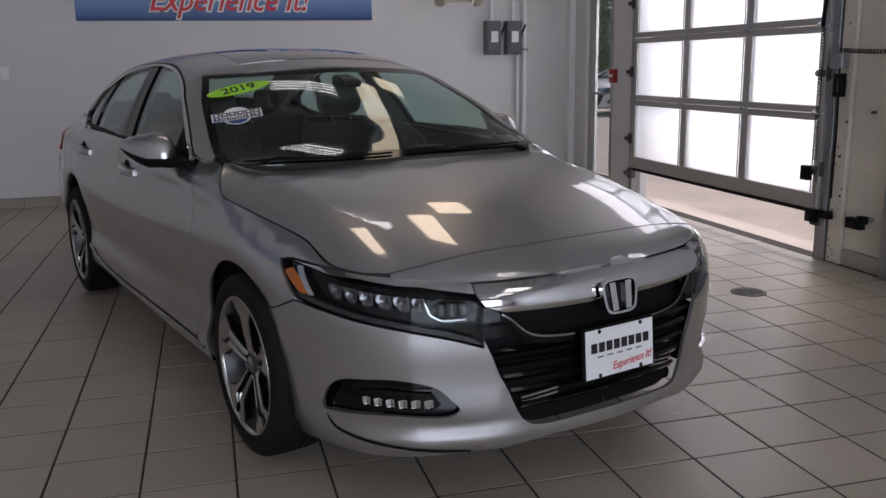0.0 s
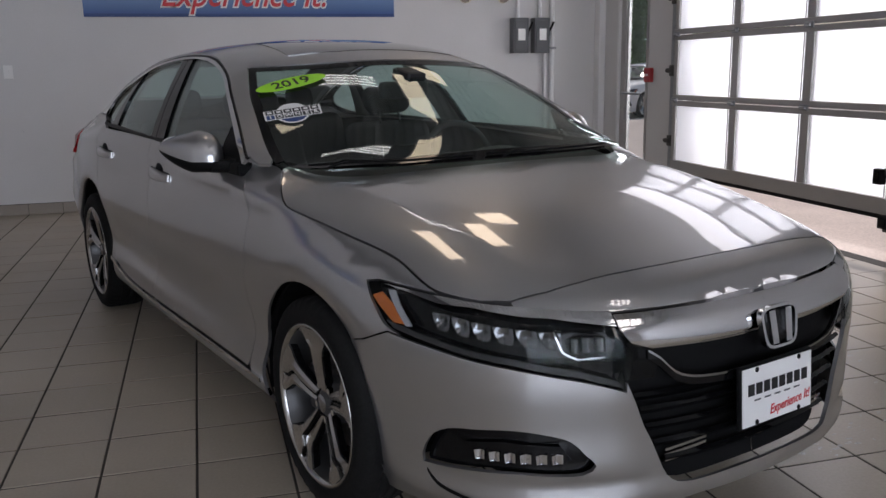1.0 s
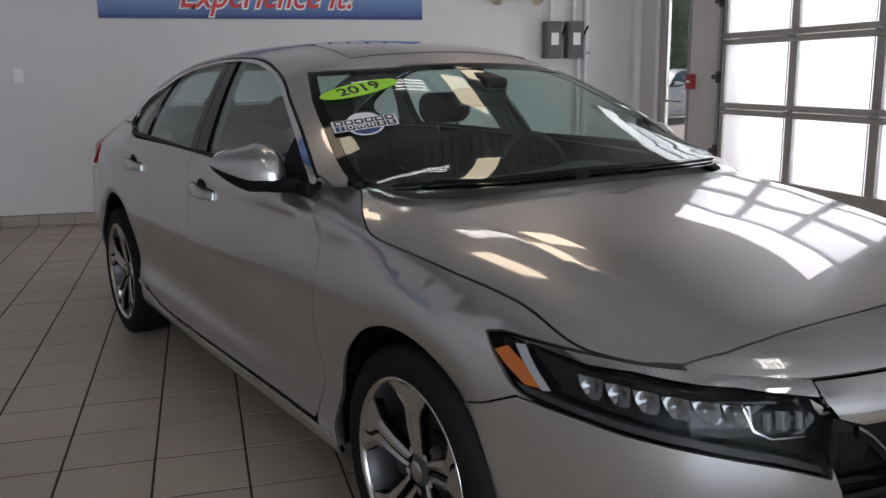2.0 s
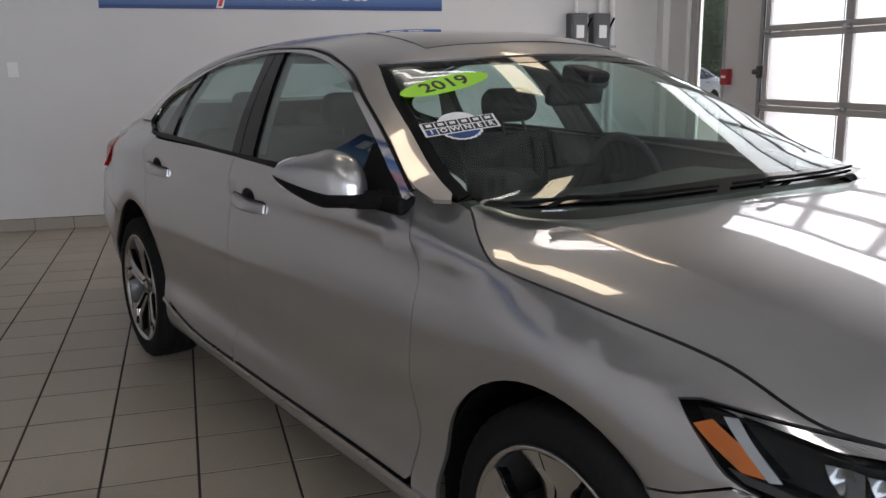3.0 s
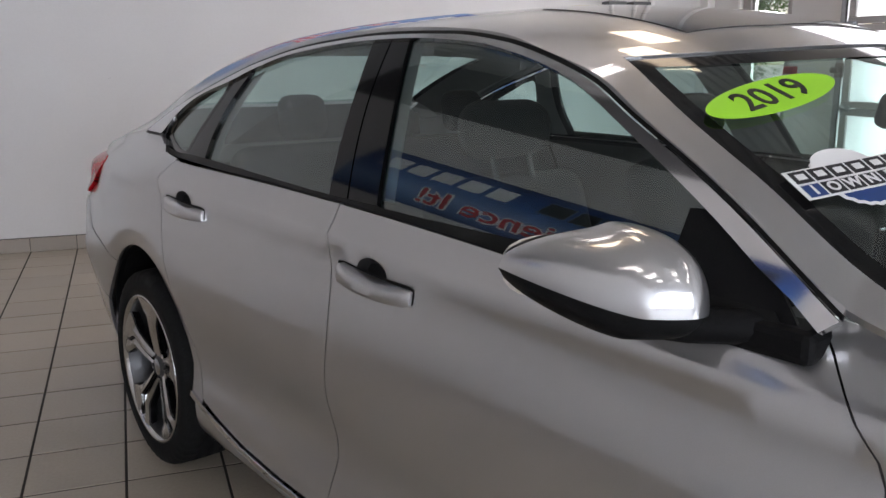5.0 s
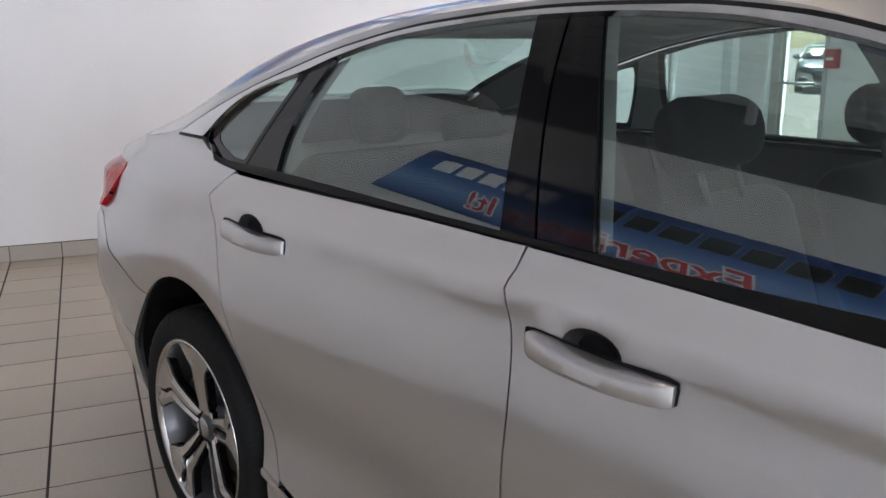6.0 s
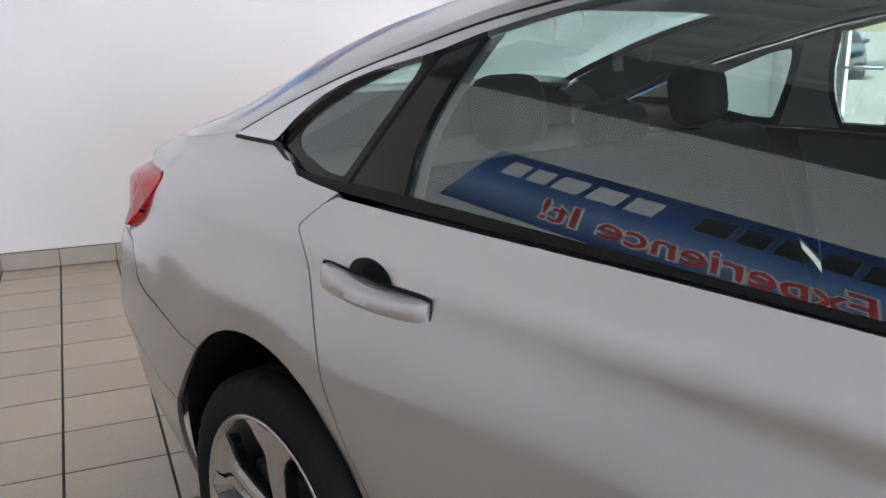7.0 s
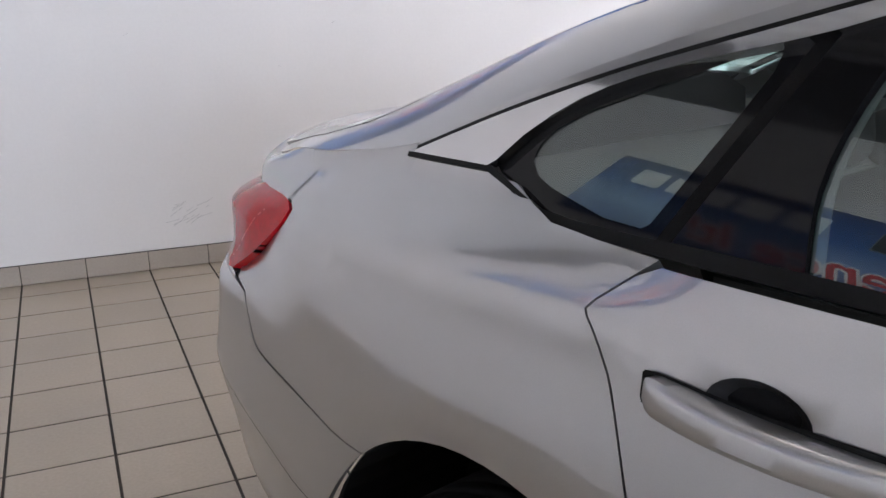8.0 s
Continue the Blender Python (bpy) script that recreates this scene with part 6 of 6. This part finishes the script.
def dashboard():
    v, f = [], []
    prof = [(0.30, 0.93), (0.5, 0.965), (0.72, 0.955), (0.84, 0.92), (0.87, 0.85), (0.84, 0.62), (0.7, 0.5)]
    n = 14
    for i in range(n + 1):
        x = -0.70 + 1.40 * i / n
        hump = 0.03 * math.exp(-((x - 0.37) / 0.16) ** 2)
        v += [(x, y - 0.03 * (x / 0.7) ** 2, z + hump * (1 if 0.6 < y < 0.86 else 0.2)) for y, z in prof]
    m = len(prof)
    f = [(i * m + k, i * m + k + 1, (i + 1) * m + k + 1, (i + 1) * m + k) for i in range(n) for k in range(m - 1)]
    d = part("dashboard", mesh_of("dashboard", v, f, DASH, True), CAR, "black dashboard")
    part("display", box_bm(-0.12, 0.12, 0.86, 0.875, 0.86, 1.0, 0.006), d, material_of=GLOSS_BLACK)
    ring = [(0.37 + 0.18 * math.cos(a), 0.98 + 0.06 * math.sin(a), 0.90 + 0.165 * math.sin(a)) for a in np.linspace(0, math.tau, 40)]
    part("steering_wheel", mesh_of("steering_wheel", *tube(ring, 0.016, 8), DASH, True), d, "black steering wheel")
    part("wheel_pad", box_bm(0.27, 0.47, 0.965, 0.995, 0.86, 0.94, 0.02), d, material_of=DASH)


dashboard()
mirror_in = part("inside_mirror", box_bm(-0.12, 0.12, -0.02, 0.02, -0.035, 0.035, 0.018, 3), CAR, "black inside mirror on the windscreen", pose(0, 0.88, 1.225, 12), material_of=DASH, smooth=True)
part("mirror_stem", box_bm(-0.05, 0.05, -0.10, 0.03, 0.035, 0.09, 0.015), mirror_in, material_of=DASH)


def on_screen(x, y, turn, lift):
    """Lays a flat mesh (x, y) on the windscreen, read from the front."""
    p = top(np.array([x]), np.array([y]))[0]
    h = 0.01
    du = top(np.array([x + h]), np.array([y]))[0] - top(np.array([x - h]), np.array([y]))[0]
    dv = top(np.array([x]), np.array([y + h]))[0] - top(np.array([x]), np.array([y - h]))[0]
    ex, ey = Vector(du).normalized(), Vector(dv).normalized()
    ez = ex.cross(ey).normalized()
    ey = ez.cross(ex)
    m = Matrix((ex, ey, ez)).transposed().to_4x4()
    m.translation = Vector(p) + ez * lift
    return m @ pose(0, 0, 0, 0, 0, turn)


def disc_bm(a, b, n=40, teeth=0, depth=0.0006):
    bm = bmesh.new()
    vs = []
    for k in range(n):
        t = k * math.tau / n
        w = 1 + (0.05 if teeth and k % 2 else 0)
        vs.append(bm.verts.new((a * w * math.cos(t), b * w * math.sin(t), 0)))
    r = bmesh.ops.extrude_face_region(bm, geom=[bm.faces.new(vs)])
    bmesh.ops.translate(bm, vec=(0, 0, depth), verts=[g for g in r["geom"] if isinstance(g, bmesh.types.BMVert)])
    return bm


def stickers():
    year = part("year_sticker", disc_bm(0.145, 0.047), screen, "lime green oval sticker reading 2019", on_screen(-0.522, 0.878, -9, 0.001), material_of=LIME)
    part("numerals", text_mesh("2019", 0.078, INK, 0.0003, 0, 0.0012), year, m=pose(0, 0, 0.0012))
    seal = part("owner_sticker", disc_bm(0.062, 0.062, 48, 1), screen, "round blue seal sticker with a lettered band", on_screen(-0.607, 0.692, -20, 0.001), material_of=PAPER)
    part("seal_face", disc_bm(0.054, 0.054, 48, 1), seal, m=pose(0, -0.002, 0.0008), material_of=NAVY)
    part("seal_crown", disc_bm(0.050, 0.034), seal, m=pose(0, 0.03, 0.0012), material_of=PAPER)
    part("band", box_bm(-0.107, 0.107, -0.03, 0.032, 0.0016, 0.0024), seal, "white band with dark letter boxes", material_of=PAPER)
    for r, (z, letters) in enumerate(((0.016, "      "), (-0.014, "1OWNER"))):
        for k, ch in enumerate(letters):
            x = -0.085 + k * 0.034
            part("letter_box", box_bm(x - 0.0150, x + 0.0150, z - 0.0125, z + 0.0125, 0.0026, 0.0032), seal, material_of=INK if r == 0 or k else NAVY)
            if ch != " ":
                part("letter", text_mesh(ch, 0.026, PAPER, 0.0003, 0, 0.0008), seal, m=pose(x, z, 0.0038))
            else:
                part("letter_bar", box_bm(x - 0.008, x + 0.008, z - 0.006, z + 0.006, 0.0034, 0.0038), seal, material_of=PAPER)


stickers()
for x0, x1, y0, y1 in ((-0.72, -0.12, 0.33, 0.22), (-0.06, 0.58, 0.22, 0.26)):
    pts = []
    for u in np.linspace(0, 1, 20):
        x, y = x0 + (x1 - x0) * u, y0 + (y1 - y0) * u - 0.09 * math.sin(u * math.pi) * (0.4 if x0 < -0.3 else 0.2)
        y = max(y, float(np.interp(abs(x), ws_low[::-1, 0], ws_low[::-1, 1])) + 0.022)
        pts.append(tuple(top(np.array([x]), np.array([y]), 0.004)[0]))
    wp = part("wiper", mesh_of("wiper", *tube(pts, 0.0045, 6), PLASTIC, True), CAR, "black windscreen wiper")
    part("wiper_arm", mesh_of("wiper_arm", *tube([pts[8], tuple(Vector(pts[3]) + Vector((0, -0.04, 0.01))), tuple(Vector(pts[1]) + Vector((0, -0.06, -0.005)))], 0.0055, 6), PLASTIC, True), wp)

# ---- the yard: parked cars and trees ----


def parked(m, label, mat):
    """Another car of the same build in the yard."""
    c = copy_thing(CAR, m)
    c.name = "car"
    tagged(c, label, "car")
    for o in c.children_recursive:
        for slot in o.material_slots:
            if slot.material == PAINT:
                slot.link = "OBJECT"
                slot.material = mat
    return c


parked(pose(9.8, 18.75, -0.04, 0, 0, -60.6), "white sedan parked out in the yard", WHITE_PAINT)
parked(pose(18.4, 19.7, -0.04, 0, 0, -45), "grey sedan parked far out in the yard", PAINT)


def tree(x, y, height, seed, low=False):
    rng = random.Random(seed)
    t = thing("tree", "leafy green tree at the edge of the yard", "tree", pose(x, y, -0.04), "yard trees")
    bm = bmesh.new()
    rod(bm, (0, 0, 0), (0.1, 0, height * 0.45), 0.22, 10, 0.13)
    ends = []
    for k in range(9):
        a, up = rng.uniform(0, math.tau), rng.uniform(0.3, 0.5) * height
        q = Vector((math.cos(a) * height * 0.26 * rng.uniform(0.6, 1), math.sin(a) * height * 0.26 * rng.uniform(0.6, 1), up + height * rng.uniform(0.12, 0.4)))
        rod(bm, (0.05, 0, up * 0.8), q, 0.09, 6, 0.02)
        ends.append(q)
    part("trunk", bm, t, material_of=BARK, smooth=True)
    verts, faces = [], []
    if low:
        ends += [Vector((math.cos(k * 2.4) * height * rng.uniform(0.1, 0.36), math.sin(k * 2.4) * height * rng.uniform(0.1, 0.36), height * rng.uniform(0.14, 0.6))) for k in range(14)]
    for q in ends * 2 + [Vector((0, 0, height * 0.8))] * 3:
        c = q + Vector((rng.uniform(-1, 1), rng.uniform(-1, 1), rng.uniform(-0.8, 0.8))) * height * 0.1
        for _ in range(420):
            d = Vector((rng.gauss(0, 1), rng.gauss(0, 1), rng.gauss(0, 0.8))) * height * 0.075
            p, a, b = c + d, rng.uniform(0, math.tau), rng.uniform(-0.9, 0.9)
            u = Vector((math.cos(a), math.sin(a), b)).normalized() * 0.09
            v = u.orthogonal().normalized() * 0.05
            n = len(verts)
            verts += [p - u, p + v, p + u, p - v]
            faces.append((n, n + 1, n + 2, n + 3))
    part("crown", mesh_of("crown", verts, faces, LEAF), t, "loose green crown of small leaves")


for x, y, h, s in ((15, 31, 7.5, 1), (20, 36, 9, 2), (25, 33, 8, 3), (12, 38, 9, 4), (30, 30, 8, 5), (19, 30, 5.5, 6)):
    tree(x, y, h, s)
for x, y, h, s in ((12.6, 27.5, 5.2, 11), (15.3, 29, 5.6, 12), (18.4, 30, 5.4, 13), (21.6, 31, 5.8, 14)):
    tree(x, y, h, s, True)

# glass lets the daylight through
for ob in bpy.data.objects:
    if ob.type == "MESH" and ob.data.materials and ob.data.materials[0] in (GLASS, SCREEN_GLASS, CLEAR):
        ob.visible_shadow = False

# ---- tiles, laid on a grid that follows the walls ----
PITCH, GX, GY = 0.308, 0.012, 0.135


def tile_mesh(name, mat, sx, sy, h, bevel=0.0025):
    bm = box_bm(-sx / 2, sx / 2, -sy / 2, sy / 2, -h, 0)
    es = [e for e in bm.edges if all(v.co.z > -1e-4 for v in e.verts)]
    bmesh.ops.bevel(bm, geom=es, offset=bevel, segments=1, affect="EDGES")
    return finish(bm, name, mat)


def lay_floor():
    floor = part("floor", box_bm(X0, X1 + 0.02, Y0, Y1, -0.12, -0.0018), None, "beige square floor tiles with dark joints, slightly worn", material_of=GROUT)
    tagged(floor, "", "floor", "", "structure")
    me = tile_mesh("floor_tile", TILE, PITCH - 0.0088, PITCH - 0.0078, 0.02, 0.0015)
    rng = random.Random(4)
    verts, faces, near = [], [], 0
    base = [tuple(v.co) for v in me.vertices]
    polys = [tuple(p.vertices) for p in me.polygons]
    for j in range(-25, 20):
        for i in range(-14, 10):
            x, y = GX + (i + 0.5) * PITCH, GY + (j + 0.5) * PITCH
            if x - PITCH / 2 < X0 or x + PITCH / 2 > X1 + 0.12 or y + PITCH / 2 > Y1 + 0.12:
                continue
            z, rx, ry = rng.uniform(-0.0006, 0.0006), rng.uniform(-0.1, 0.1), rng.uniform(-0.1, 0.1)
            if near < 300 and ((-9 <= i <= -4 and -3 <= j <= 19) or (0 <= i <= 8 and -4 <= j <= 8) or (-8 <= i <= 2 and -8 <= j < -3)):
                near += 1
                part("tile", me, floor, m=pose(x, y, z, rx, ry, 0))
            else:
                m = pose(x, y, z, rx, ry, 0)
                n = len(verts)
                verts += [m @ Vector(v) for v in base]
                faces += [tuple(k + n for k in p) for p in polys]
    rest = part("tile_field", mesh_of("tile_field", verts, faces, TILE), floor)
    rest["kind"] = "stuff"
    skirt = part("baseboard", box_bm(X0, X1 - 0.16, Y1 - 0.008, Y1 - 0.0005, 0.0, 0.105), None, "row of beige tiles along the foot of the wall", material_of=GROUT)
    tagged(skirt, "", "baseboard", "", "structure")
    west = part("baseboard", box_bm(X0 + 0.0005, X0 + 0.008, Y0, Y1 - 0.02, 0.0, 0.105), None, "row of beige tiles along the side wall", material_of=SKIRT)
    tagged(west, "", "baseboard", "", "structure")
    sm = tile_mesh("skirting_tile", SKIRT, PITCH - 0.004, 0.100, 0.006, 0.002)
    for i in range(-16, 10):
        part("tile", sm, skirt, m=pose(GX + (i + 0.5) * PITCH, Y1 - 0.015, 0.052, 90, 0, 0))


lay_floor()
